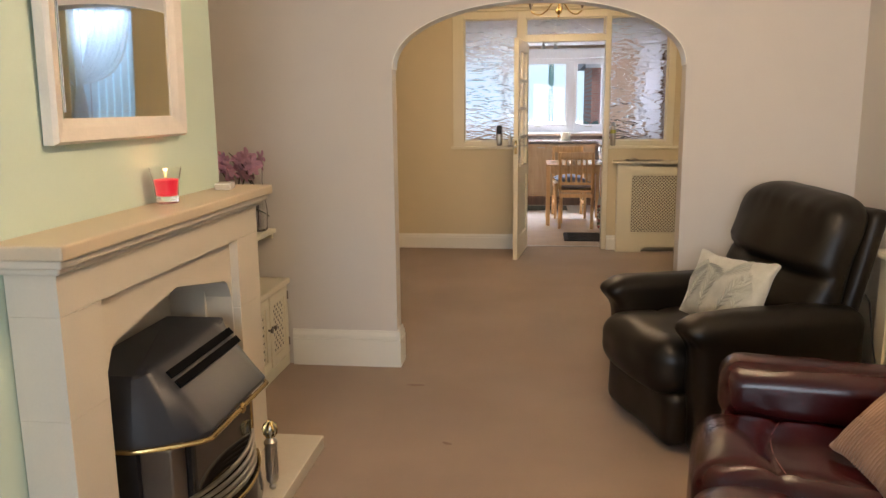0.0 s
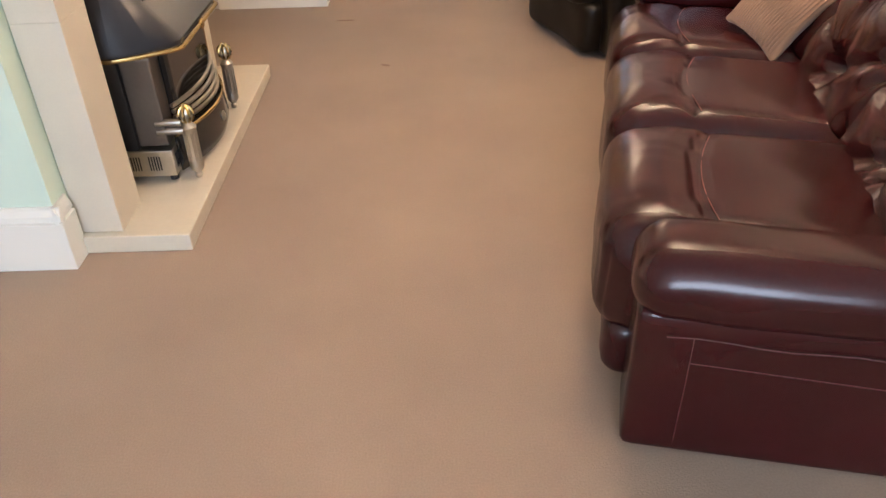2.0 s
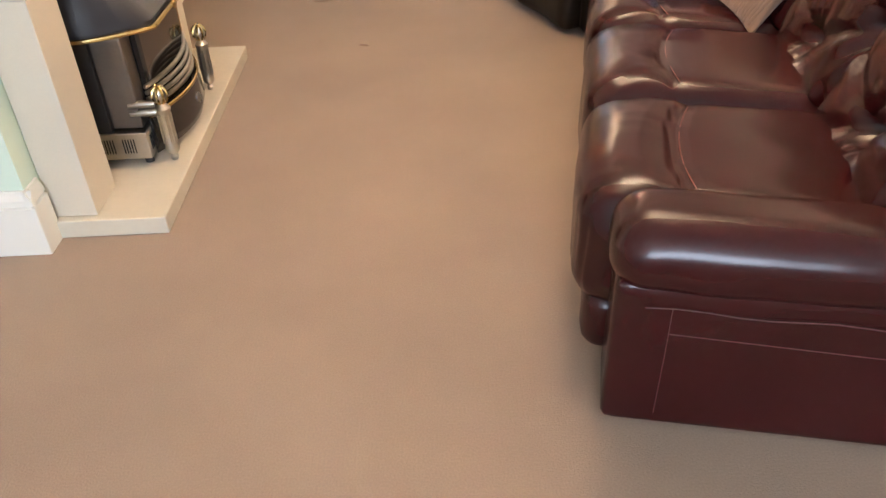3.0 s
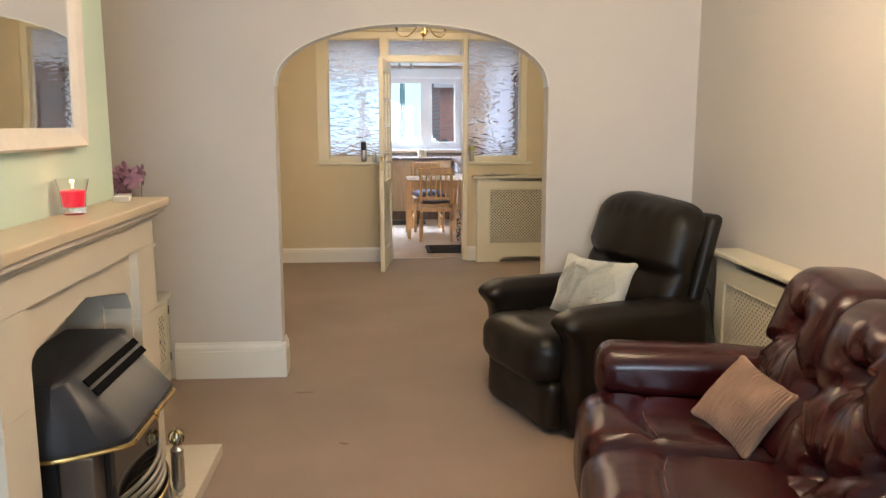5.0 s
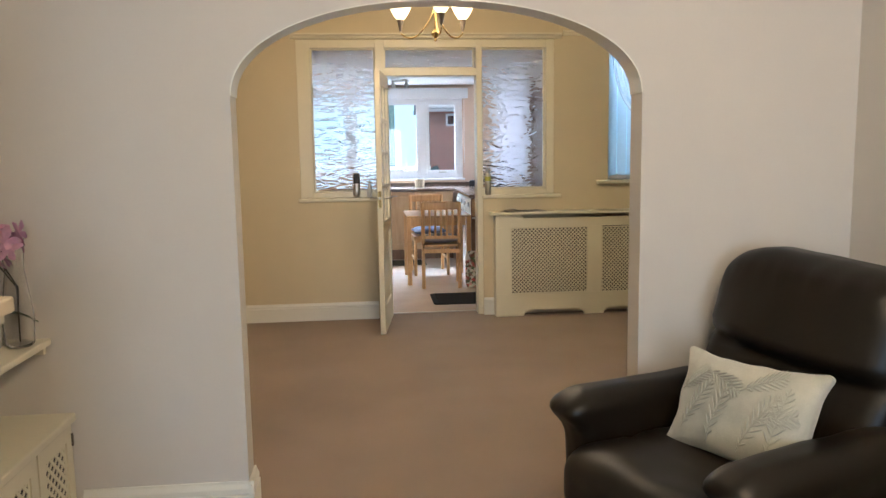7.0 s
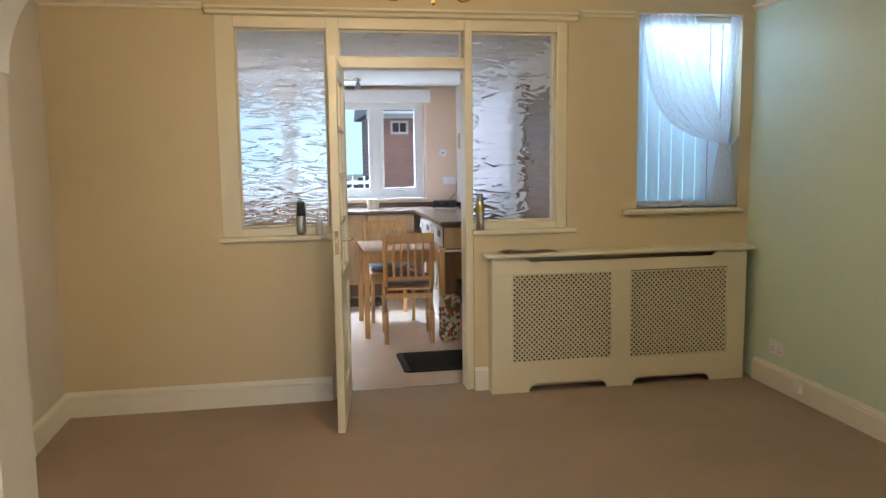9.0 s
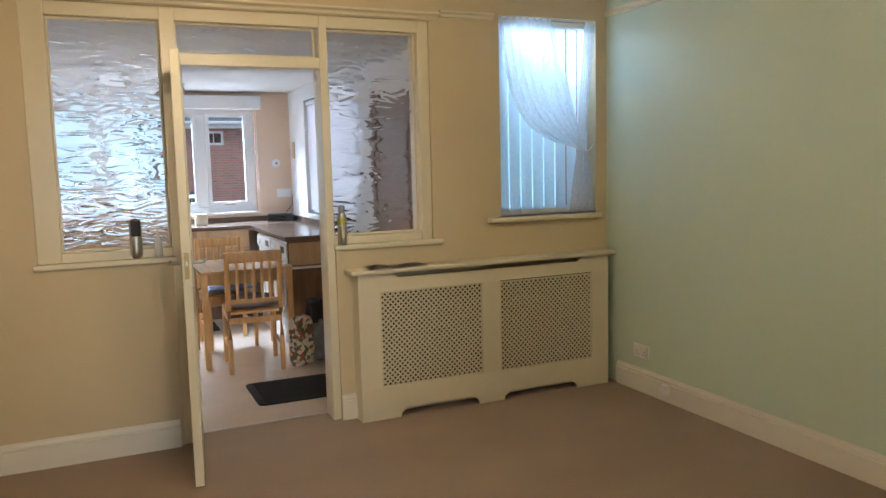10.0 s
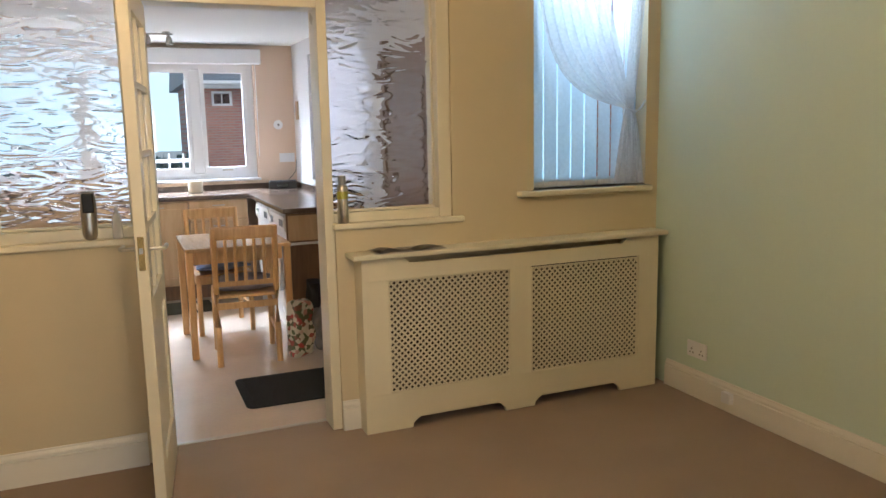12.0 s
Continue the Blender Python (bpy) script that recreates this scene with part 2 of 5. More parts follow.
# ---- building helpers ----
def box(bm, x0, x1, y0, y1, z0, z1):
    m = Matrix.Translation(((x0 + x1) / 2, (y0 + y1) / 2, (z0 + z1) / 2)) @ Matrix.Diagonal((abs(x1 - x0), abs(y1 - y0), abs(z1 - z0), 1))
    return bmesh.ops.create_cube(bm, size=1, matrix=m)["verts"]


def boxes(*sizes, bevel=0.0, seg=2):
    bm = bmesh.new()
    for s in sizes:
        box(bm, *s)
    if bevel:
        bmesh.ops.bevel(bm, geom=bm.edges[:], offset=bevel, segments=seg, affect="EDGES", profile=0.5)
    return bm


def cyl(bm, x, y, z0, z1, r, r2=None, n=20, m=None):
    t = (m or Matrix()) @ Matrix.Translation((x, y, (z0 + z1) / 2))
    bmesh.ops.create_cone(bm, cap_ends=True, segments=n, radius1=r, radius2=r if r2 is None else r2, depth=z1 - z0, matrix=t)
    return bm


def lathe(profile, n=28, bm=None, m=None):
    """Turns (radius, height) pairs round the z axis."""
    bm = bm or bmesh.new()
    m = m or Matrix()
    rings = []
    for r, z in profile:
        rings.append([bm.verts.new(m @ Vector((r * math.cos(2 * math.pi * i / n), r * math.sin(2 * math.pi * i / n), z))) for i in range(n)])
    for a, b in zip(rings, rings[1:]):
        for i in range(n):
            bm.faces.new((a[i], a[(i + 1) % n], b[(i + 1) % n], b[i]))
    for ring, flip in ((rings[0], True), (rings[-1], False)):
        if profile[0 if flip else -1][0] > 1e-4:
            bm.faces.new(ring[::-1] if flip else ring)
    return bm


def extrude(points, axis, a, b, bm=None):
    """A flat outline pushed along an axis from a to b. For x the outline is (y, z), for y (x, z), for z (x, y)."""
    bm = bm or bmesh.new()

    def place(p, d):
        return {"x": (d, p[0], p[1]), "y": (p[0], d, p[1]), "z": (p[0], p[1], d)}[axis]
    lo = [bm.verts.new(place(p, a)) for p in points]
    hi = [bm.verts.new(place(p, b)) for p in points]
    n = len(points)
    caps = [bm.faces.new(lo), bm.faces.new(hi[::-1])]
    for i in range(n):
        bm.faces.new((lo[i], hi[i], hi[(i + 1) % n], lo[(i + 1) % n]))
    for f in caps:
        f.normal_update()
    bmesh.ops.triangulate(bm, faces=caps)
    bmesh.ops.recalc_face_normals(bm, faces=bm.faces[:])
    return bm


def tube(points, r, n=8, bm=None):
    bm = bm or bmesh.new()
    pts = [Vector(p) for p in points]
    rings = []
    for i, p in enumerate(pts):
        d = (pts[min(i + 1, len(pts) - 1)] - pts[max(i - 1, 0)]).normalized()
        q = d.to_track_quat("Z", "Y")
        rr = r[i] if isinstance(r, (list, tuple)) else r
        rings.append([bm.verts.new(p + q @ Vector((rr * math.cos(2 * math.pi * k / n), rr * math.sin(2 * math.pi * k / n), 0))) for k in range(n)])
    for a, b in zip(rings, rings[1:]):
        for k in range(n):
            bm.faces.new((a[k], a[(k + 1) % n], b[(k + 1) % n], b[k]))
    bm.faces.new(rings[0][::-1])
    bm.faces.new(rings[-1])
    return bm


def rounded(x0, x1, y0, y1, z0, z1, r, n=10, shape=None, bm=None):
    """A box with soft round edges on an even mesh; shape(v, u) may then move each point, u being its place in the box from -1 to 1."""
    bm = bm or bmesh.new()
    c = Vector(((x0 + x1) / 2, (y0 + y1) / 2, (z0 + z1) / 2))
    h = Vector(((x1 - x0) / 2, (y1 - y0) / 2, (z1 - z0) / 2))
    r = min(r, *h)
    made = {}

    def vert(i, j, k):
        if (i, j, k) not in made:
            u = Vector((2 * i / n - 1, 2 * j / n - 1, 2 * k / n - 1))
            p = Vector([math.sin(a * math.pi / 2) * b for a, b in zip(u, h)])
            q = Vector([max(-b + r, min(b - r, a)) for a, b in zip(p, h)])
            d = p - q
            if d.length > 1e-9:
                p = q + d.normalized() * r
            p = c + p
            if shape:
                p = shape(p.copy(), Vector([(p[a] - c[a]) / h[a] for a in range(3)]))
            made[(i, j, k)] = bm.verts.new(p)
        return made[(i, j, k)]
    for a in range(n):
        for b in range(n):
            for s in (0, n):
                f = [(s, a, b), (s, a + 1, b), (s, a + 1, b + 1), (s, a, b + 1)]
                for order in ((0, 1, 2), (2, 0, 1), (1, 2, 0)):
                    q = [vert(*[t[o] for o in order]) for t in f]
                    if len(set(q)) == 4:
                        bm.faces.new(q if s == n else q[::-1])
    bmesh.ops.recalc_face_normals(bm, faces=bm.faces[:])
    return bm


def part(name, bm, material, parent=None, label="", smooth=False):
    mesh = bpy.data.meshes.new(name)
    bm.normal_update()
    bm.to_mesh(mesh)
    bm.free()
    mesh.materials.append(material)
    if smooth:
        mesh.shade_smooth()
        if smooth != "all":
            mesh.set_sharp_from_angle(angle=radians(38))
    ob = new(name, mesh)
    ob.parent = parent
    return tagged(ob, label)


def thing(name, m, label, category, group="", kind=""):
    ob = new(name)
    ob.matrix_world = m
    ob.empty_display_size = 0.1
    return tagged(ob, label, category, group, kind)


def structure(name, bm, material, label, category, smooth=False):
    return tagged(part(name, bm, material, None, label, smooth), "", category, "", "structure")


# ---- structure: front room, back room, kitchen ----
FL, FR, BL, BR = -1.27, 2.0, -1.27, 2.972
Y1, Y2, YB, YK = 4.21, 4.33, 7.80, 11.85
TOP = 2.52
KR, KTOP = 1.84, 2.24
structure("floor", boxes((BL - 0.2, BR + 0.2, -3.4, 7.955, -0.12, 0)), CARPET, "worn beige-brown fitted carpet over both rooms", "floor")
structure("wall_left", boxes((FL - 0.2, FL, -3.2, YB, 0, TOP)), WALL, "plain pale plaster party wall", "wall")
structure("wall_right_front", boxes((FR, FR + 0.12, -3.2, Y1, 0, TOP)), WALL, "plain warm white plaster wall", "wall")
structure("wall_right_back", boxes((BR, BR + 0.2, Y2, YB, 0, TOP)), MINT, "mint green painted plaster wall", "wall")
structure("wall_hall_side", boxes((FR + 0.12, BR + 0.2, Y2 - 0.12, Y2, 0, TOP)), WALL, "plain warm white plaster wall", "wall")
# front wall with the bay window behind the walker
structure("wall_front", boxes((FL, -0.85, -3.35, -3.2, 0, TOP), (1.35, FR, -3.35, -3.2, 0, TOP), (-0.85, 1.35, -3.35, -3.2, 0, 0.85), (-0.85, 1.35, -3.35, -3.2, 2.25, TOP)),
          WALL, "plain warm white front wall with a wide window", "wall")
structure("ceiling", boxes((BL - 0.2, BR + 0.2, -3.4, YB + 0.2, TOP, TOP + 0.1)), CEIL, "flat white painted ceiling", "ceiling")

# arched wall between the rooms
AX0, AX1, AZ, AH = -0.28, 1.177, 1.585, 0.32
ac, aw = (AX0 + AX1) / 2, (AX1 - AX0) / 2
arch = []
for i in range(41):
    a = math.pi * (1 - i / 40)
    ca, sa = math.cos(a), math.sin(a)
    arch.append((ac + aw * math.copysign(abs(ca) ** 0.96, ca), AZ + AH * max(sa, 0) ** 0.96))
outline = [(FL, 0), (AX0, 0)] + arch + [(AX1, 0), (FR, 0), (FR, TOP), (FL, TOP)]
structure("wall_arch", extrude(outline, "y", Y1, Y2), WALL, "warm white plaster wall with a wide arched opening", "wall")
reveal = [(x, z) for x, z in arch]
inner = [(ac + (x - ac) * (1 - 0.004 / aw), z - 0.004) for x, z in reveal]
structure("trim_arch", extrude(reveal + inner[::-1], "y", Y1 - 0.003, Y2 + 0.003), GLOSS, "glossy white painted edge of the arch", "trim", True)


def skirting(name, x0, y0, x1, y1, height, side):
    """A moulded board from one floor point to another; side 1 puts it on the left of that way."""
    d = Vector((x1 - x0, y1 - y0, 0))
    w = d.length
    t = 0.02
    prof = [(0, 0), (t, 0), (t, height * 0.75), (t * 0.55, height * 0.765), (t * 0.55, height * 0.785), (t * 0.85, height * 0.80), (t * 0.80, height * 0.87), (t * 0.4, height * 0.95), (t * 0.35, height), (0, height)]
    bm = extrude(prof, "x", 0, w)
    rot = Matrix.Rotation(math.atan2(d.y, d.x), 4, "Z")
    m = Matrix.Translation((x0, y0, 0)) @ rot @ Matrix.Diagonal((1, side, 1, 1))
    bmesh.ops.transform(bm, matrix=m, verts=bm.verts[:])
    if side < 0:
        bmesh.ops.reverse_faces(bm, faces=bm.faces[:])
    return structure(name, bm, GLOSS, "white gloss moulded skirting board", "skirting board")


skirting("baseboard", -0.86, Y1, AX0 + 0.018, Y1, 0.20, -1)
skirting("baseboard", AX0, Y1 - 0.018, AX0, Y2 + 0.02, 0.20, -1)
skirting("baseboard", AX1, Y1 - 0.018, AX1, Y2 + 0.02, 0.20, 1)
skirting("baseboard", AX1 - 0.018, Y1, FR, Y1, 0.20, -1)
skirting("baseboard", BL, YB, 0.245, YB, 0.145, -1)
skirting("baseboard", BL, Y2, BL, YB - 0.02, 0.145, -1)
skirting("baseboard", 1.13, YB, 1.22, YB, 0.145, -1)
skirting("baseboard", BR, Y2, BR, YB - 0.13, 0.145, 1)
skirting("baseboard", BL, Y2, AX0, Y2, 0.20, 1)

# wall of the back room towards the kitchen: timber screen with door, and window to the yard
SX0, SX1, SZ0, SZ1 = -0.36, 1.73, 0.98, 2.27
structure("wall_back", boxes((BL, SX0, YB, YB + 0.17, 0, TOP), (SX0, 0.2625, YB, YB + 0.17, 0, SZ0), (SX0, SX1, YB, YB + 0.17, SZ1, TOP),
                             (1.1305, SX1, YB, YB + 0.17, 0, SZ0), (SX1, 2.19, YB, YB + 0.17, 0, TOP), (2.19, 2.89, YB, YB + 0.17, 0, 1.115),
                             (2.19, 2.89, YB, YB + 0.17, 2.33, TOP), (2.89, BR, YB, YB + 0.17, 0, TOP)), CREAM, "cream painted plaster wall", "wall")
GX = ((-0.252, 0.263), (0.338, 1.073), (1.130, 1.664))
FY0, FY1 = YB + 0.012, YB + 0.16
screen = thing("window_1", pose(0, 0, 0), "ivory painted timber screen glazed with rippled obscure glass", "glazed screen", kind="structure")
for s in ((SX0, GX[0][0], FY0, FY1, SZ0 + 0.0305, SZ1), (0.263, 0.338, FY0, FY1, 0.0, SZ1), (1.084, 1.130, FY0, FY1, 0.0, SZ1), (1.664, SX1, FY0, FY1, SZ0 + 0.0305, SZ1)):
    part("post", boxes(s, bevel=0.004), IVORY, screen)
for s in ((-0.252, 0.263, FY0 + 0.004, FY1 - 0.004, SZ0 + 0.0305, 1.056), (1.130, 1.664, FY0 + 0.004, FY1 - 0.004, SZ0 + 0.0305, 1.056),
          (-0.252, 0.263, FY0 + 0.004, FY1 - 0.004, 2.205, SZ1), (0.338, 1.084, FY0 + 0.004, FY1 - 0.004, 2.205, SZ1), (1.130, 1.664, FY0 + 0.004, FY1 - 0.004, 2.205, SZ1),
          (0.338, 1.084, FY0 + 0.004, FY1 - 0.004, 1.985, 2.045)):
    part("rail", boxes(s, bevel=0.003), IVORY, screen)
for s in ((SX0 - 0.02, 0.28, YB - 0.018, YB + 0.15, SZ0, SZ0 + 0.03), (1.12, SX1 + 0.06, YB - 0.018, YB + 0.15, SZ0, SZ0 + 0.03)):
    part("window_sill", boxes(s, bevel=0.008, seg=3), IVORY, screen)
for (a, b), z0, z1 in zip(GX, (1.056, 2.045, 1.056), (2.205, 2.205, 2.205)):
    p = part("pane", boxes((a, b, YB + 0.082, YB + 0.088, z0, z1)), WAVY, screen, "rippled obscure glass pane")
    p.visible_shadow = False
    for q in ((a, a + 0.012, z0, z1), (b - 0.012, b, z0, z1), (a + 0.012, b - 0.012, z0, z0 + 0.012), (a + 0.012, b - 0.012, z1 - 0.012, z1)):
        part("glazing_bead", boxes((q[0], q[1], YB + 0.066, YB + 0.081, q[2], q[3]), bevel=0.003, seg=1), IVORY, screen)
part("cornice", extrude([(YB - 0.001, 2.27), (YB - 0.03, 2.275), (YB - 0.035, 2.29), (YB - 0.06, 2.30), (YB - 0.06, 2.312), (YB - 0.001, 2.312)], "x", -0.40, 1.78), IVORY, screen)


def picture_rail(x0, y0, x1, y1, side, up=0.0):
    d = Vector((x1 - x0, y1 - y0, 0))
    bm = extrude([(0, 2.295), (0.012, 2.298), (0.012, 2.312), (0.024, 2.322), (0.024, 2.334), (0, 2.338)], "x", 0, d.length)
    m = Matrix.Translation((x0, y0, up)) @ Matrix.Rotation(math.atan2(d.y, d.x), 4, "Z") @ Matrix.Diagonal((1, side, 1, 1))
    bmesh.ops.transform(bm, matrix=m, verts=bm.verts[:])
    if side < 0:
        bmesh.ops.reverse_faces(bm, faces=bm.faces[:])
    structure("trim", bm, IVORY, "ivory painted picture rail", "picture rail")


picture_rail(BL, YB, -0.42, YB, -1)
picture_rail(1.80, YB, 2.15, YB, -1)
picture_rail(BR, Y2, BR, YB, 1, 0.06)
picture_rail(BL, Y2, BL, YB, -1)

# window to the yard, with vertical blind and swept voile
yard = thing("window_2", pose(0, 0, 0), "white framed window with sill in the cream wall", "window", kind="structure")
for s in ((2.19, 2.235, 1.115, 2.33), (2.845, 2.89, 1.115, 2.33), (2.235, 2.845, 1.115, 1.16), (2.235, 2.845, 2.285, 2.33)):
    part("window_frame", boxes((s[0], s[1], YB + 0.10, YB + 0.15, s[2], s[3]), bevel=0.004), PVC, yard)
part("window_sill", boxes((2.09, 2.91, YB - 0.05, YB + 0.10, 1.085, 1.115), bevel=0.010, seg=3), IVORY, yard)
p = part("pane", boxes((2.235, 2.845, YB + 0.122, YB + 0.128, 1.16, 2.285)), PANE, yard)
p.visible_shadow = False

# kitchen shell
structure("kitchen_floor", boxes((BL, KR + 0.1, 7.955, YK + 0.1, -0.12, -0.006)), TILE, "pale cream vinyl tile floor", "floor")
structure("kitchen_wall_right", boxes((KR, KR + 0.15, 7.97, 9.45, -0.1, KTOP), (KR, KR + 0.15, 11.2, YK, -0.1, KTOP), (KR, KR + 0.15, 9.45, 11.2, -0.1, 1.0), (KR, KR + 0.15, 9.45, 11.2, 2.1, KTOP)), KWHITE, "white painted kitchen wall", "wall")
structure("kitchen_wall_left", boxes((BL - 0.15, BL, 7.97, YK, -0.1, KTOP)), PEACH, "peach painted kitchen wall", "wall")
WX0, WX1, WZ0, WZ1 = -0.95, 1.47, 1.0, 2.07
structure("kitchen_wall_back", boxes((BL, WX0, YK, YK + 0.25, -0.1, KTOP), (WX1, KR + 0.15, YK, YK + 0.25, -0.1, KTOP), (WX0, WX1, YK, YK + 0.25, -0.1, WZ0), (WX0, WX1, YK, YK + 0.25, WZ1, KTOP)),
          PEACH, "peach painted kitchen wall", "wall")
structure("kitchen_ceiling", boxes((BL - 0.15, KR + 0.15, 7.97, YK + 0.25, KTOP, KTOP + 0.1)), CEIL, "white kitchen ceiling", "ceiling")

# ---- front room: chimney breast and fireplace ----
BX, BY0, BY1 = -0.735, 1.73, 3.045
structure("wall_chimney_breast", boxes((FL, BX, BY0, 1.96, 0, TOP), (FL, BX, 2.89, BY1, 0, TOP), (FL, BX, 1.96, 2.89, 0.96, TOP), (FL, FL + 0.12, 1.96, 2.89, 0, 0.96)), MINT, "mint green painted chimney breast", "wall")
skirting("baseboard", FL, BY0, BX + 0.018, BY0, 0.20, -1)
skirting("baseboard", BX, BY0 - 0.018, BX, 1.80, 0.20, -1)

fire_y = 2.443
hearth = thing("hearth", pose(-0.57, fire_y, 0), "polished cream stone hearth slab on the carpet", "hearth")
part("slab", boxes((-0.157, 0.166, 1.790 - fire_y, 3.170 - fire_y, 0, 0.056), bevel=0.004), HEARTH, hearth)

LX, LY0, LY1, MZ = -0.605, 1.817, 3.068, 1.105
surround = thing("fireplace_surround", pose(LX, fire_y, 0.057), "cream cast stone fireplace surround with low arched opening", "fireplace")
y0, y1 = LY0 - fire_y, LY1 - fire_y
ry0, ry1 = 1.985 - fire_y, 2.865 - fire_y
zt = MZ - 0.057 - 0.075
# front slab with a sunk panel over the arch
part("leg", boxes((-0.128, 0, y0, ry0, 0, 0.62), bevel=0.0015, seg=1), STONE, surround)
part("leg", boxes((-0.128, 0, ry1, y1, 0, 0.62), bevel=0.0015, seg=1), STONE, surround)
part("leg", boxes((-0.128, 0, y0, ry0, 0.6205, 0.8715), bevel=0.0006, seg=1), STONE, surround)
part("leg", boxes((-0.128, 0, ry1, y1, 0.6205, 0.8715), bevel=0.0006, seg=1), STONE, surround)
part("lintel", boxes((-0.128, 0, y0, y1, 0.872, zt), bevel=0.0006, seg=1), STONE, surround)
w = (ry1 - ry0) / 2
low = []
for i in range(33):
    u = -1 + 2 * i / 32
    if abs(u) > 0.80:
        z = 0.60 + 0.135 * math.sqrt(max(0, 1 - ((abs(u) - 0.80) / 0.155) ** 2)) if abs(u) < 0.955 else 0.45
    else:
        z = 0.735 + 0.062 * (1 - abs(u) / 0.80)
    low.append((u * (w - 0.001), z))
spandrel = [(-(w - 0.001), 0.44)] + [(-(w - 0.001) * 0.957, 0.44)] + [p for p in low if abs(p[0]) < 0.956 * w] + [((w - 0.001) * 0.957, 0.44), (w - 0.001, 0.44), (w - 0.001, 0.871), (-(w - 0.001), 0.871)]
part("arched_spandrel", extrude(spandrel, "x", -0.128, -0.030), STONE, surround, "sunk stone panel with shallow pointed arch")
part("back_panel", boxes((-0.275, -0.26, ry0, ry1, 0, 0.9)), STONE, surround)
for s in ((ry0 - 0.0, ry0 + 0.022), (ry1 - 0.022, ry1)):
    part("reveal", boxes((-0.2595, -0.128, s[0], s[1], 0, 0.80)), STONE, surround)
part("soffit", boxes((-0.2595, -0.1285, ry0, ry1, 0.80, 0.8715)), STONE, surround)
shelf_y0, shelf_y1 = 1.756 - fire_y, 3.10 - fire_y


def ledge(z0, z1, over):
    return boxes((-0.128, over, shelf_y0 + 0.061 - over, shelf_y1 - 0.034 + over * 0.55, z0, z1), bevel=0.006, seg=3)


part("mantel_shelf", ledge(MZ - 0.057 - 0.034, MZ - 0.057, 0.060), mat("buff_mantel_top", (0.60, 0.49, 0.34), 0.4, vary=0.04, scale=6), surround, "buff stone mantel shelf")
part("mantel_moulding", ledge(MZ - 0.057 - 0.056, MZ - 0.057 - 0.035, 0.043), STONE, surround)
part("mantel_moulding", ledge(MZ - 0.057 - 0.074, MZ - 0.057 - 0.057, 0.022), STONE, surround)

# gas fire standing in the opening
fire = thing("gas_fire", pose(-0.60, 2.425, 0.057), "charcoal metal gas fire with brass trim and smoked glass front", "gas fire")
hw = 0.335


def canopy_ring(x_front, half, z, n=24):
    out = [(-0.22, -half, z)]
    for i in range(n + 1):
        y = -half + 2 * half * i / n
        a = abs(y) / half
        out.append((x_front if a < 0.70 else x_front - (x_front + 0.02) * ((a - 0.70) / 0.30) ** 1.15, y, z))
    out.append((-0.22, half, z))
    return out


def skin(rings, cap=True):
    bm = bmesh.new()
    vs = [[bm.verts.new(p) for p in r] for r in rings]
    n = len(rings[0])
    for a, b in zip(vs, vs[1:]):
        for i in range(n):
            bm.faces.new((a[i], a[(i + 1) % n], b[(i + 1) % n], b[i]))
    if cap:
        bm.faces.new(vs[0][::-1])
        bm.faces.new(vs[-1])
    bmesh.ops.recalc_face_normals(bm, faces=bm.faces[:])
    return bm


part("canopy", skin([canopy_ring(0.150, hw, 0.425), canopy_ring(0.155, hw, 0.440), canopy_ring(0.005, hw * 0.93, 0.612), canopy_ring(-0.03, hw * 0.90, 0.622)]), CHARCOAL, fire, "charcoal enamel sloping hood", True)
slope = Vector((0.005 - 0.155, 0, 0.172))
# the slots are thin strips on the hood, their inner shade put into the colour
for k, f in enumerate((0.70, 0.86)):
    c = Vector((0.155, 0.02, 0.440)) + slope * f + Vector((0.0035, 0, 0.0026))
    bm = boxes((-0.013, 0.013, -0.215, 0.235, -0.003, 0.003))
    m = Matrix.Translation(c) @ Matrix.Rotation(math.atan2(-slope.z, slope.x) + math.pi, 4, "Y")
    bmesh.ops.transform(bm, matrix=m, verts=bm.verts[:])
    part("vent_slot", bm, VOID, fire)
ring = canopy_ring(0.158, hw + 0.003, 0.418)
part("brass_rope_trim", tube(ring, 0.0075, 8), BRASS, fire, "twisted brass trim", True)
part("rosette", lathe([(0.0, 0.012), (0.012, 0.010), (0.017, 0.004), (0.017, 0)], 16, None, Matrix.Translation((0.158, 0, 0.418)) @ Matrix.Rotation(math.pi / 2, 4, "Y")), BRASS, fire, "", True)
part("body", boxes((-0.22, -0.02, -hw + 0.015, hw - 0.015, 0.03, 0.425)), BLACK, fire)
for s in (-1, 1):
    a = sorted((s * (hw - 0.115), s * (hw - 0.03)))
    part("front_strip", boxes((-0.02, 0.075 if s < 0 else 0.075, a[0], a[1], 0.125, 0.412), bevel=0.006), DULL, fire)
part("glass_front", boxes((0.02, 0.100, -hw + 0.116, hw - 0.116, 0.150, 0.412), bevel=0.01), DARKGLASS, fire, "smoked glass window")
part("plinth", boxes((-0.16, 0.085, -hw + 0.01, hw - 0.01, 0.028, 0.118), bevel=0.004), STEEL, fire, "brushed steel plinth with slots")
for i in range(3):
    for j in range(5):
        cy = -hw + 0.05 + i * 0.06
        part("slot", boxes((0.0851, 0.0866, cy - 0.017 + j * 0.0085, cy - 0.0135 + j * 0.0085, 0.05, 0.098)), BLACK, fire)
    for j in range(5):
        cx = -0.125 + i * 0.065
        part("slot", boxes((cx + j * 0.0085, cx + 0.0035 + j * 0.0085, -hw + 0.0084, -hw + 0.0099, 0.05, 0.098)), BLACK, fire)
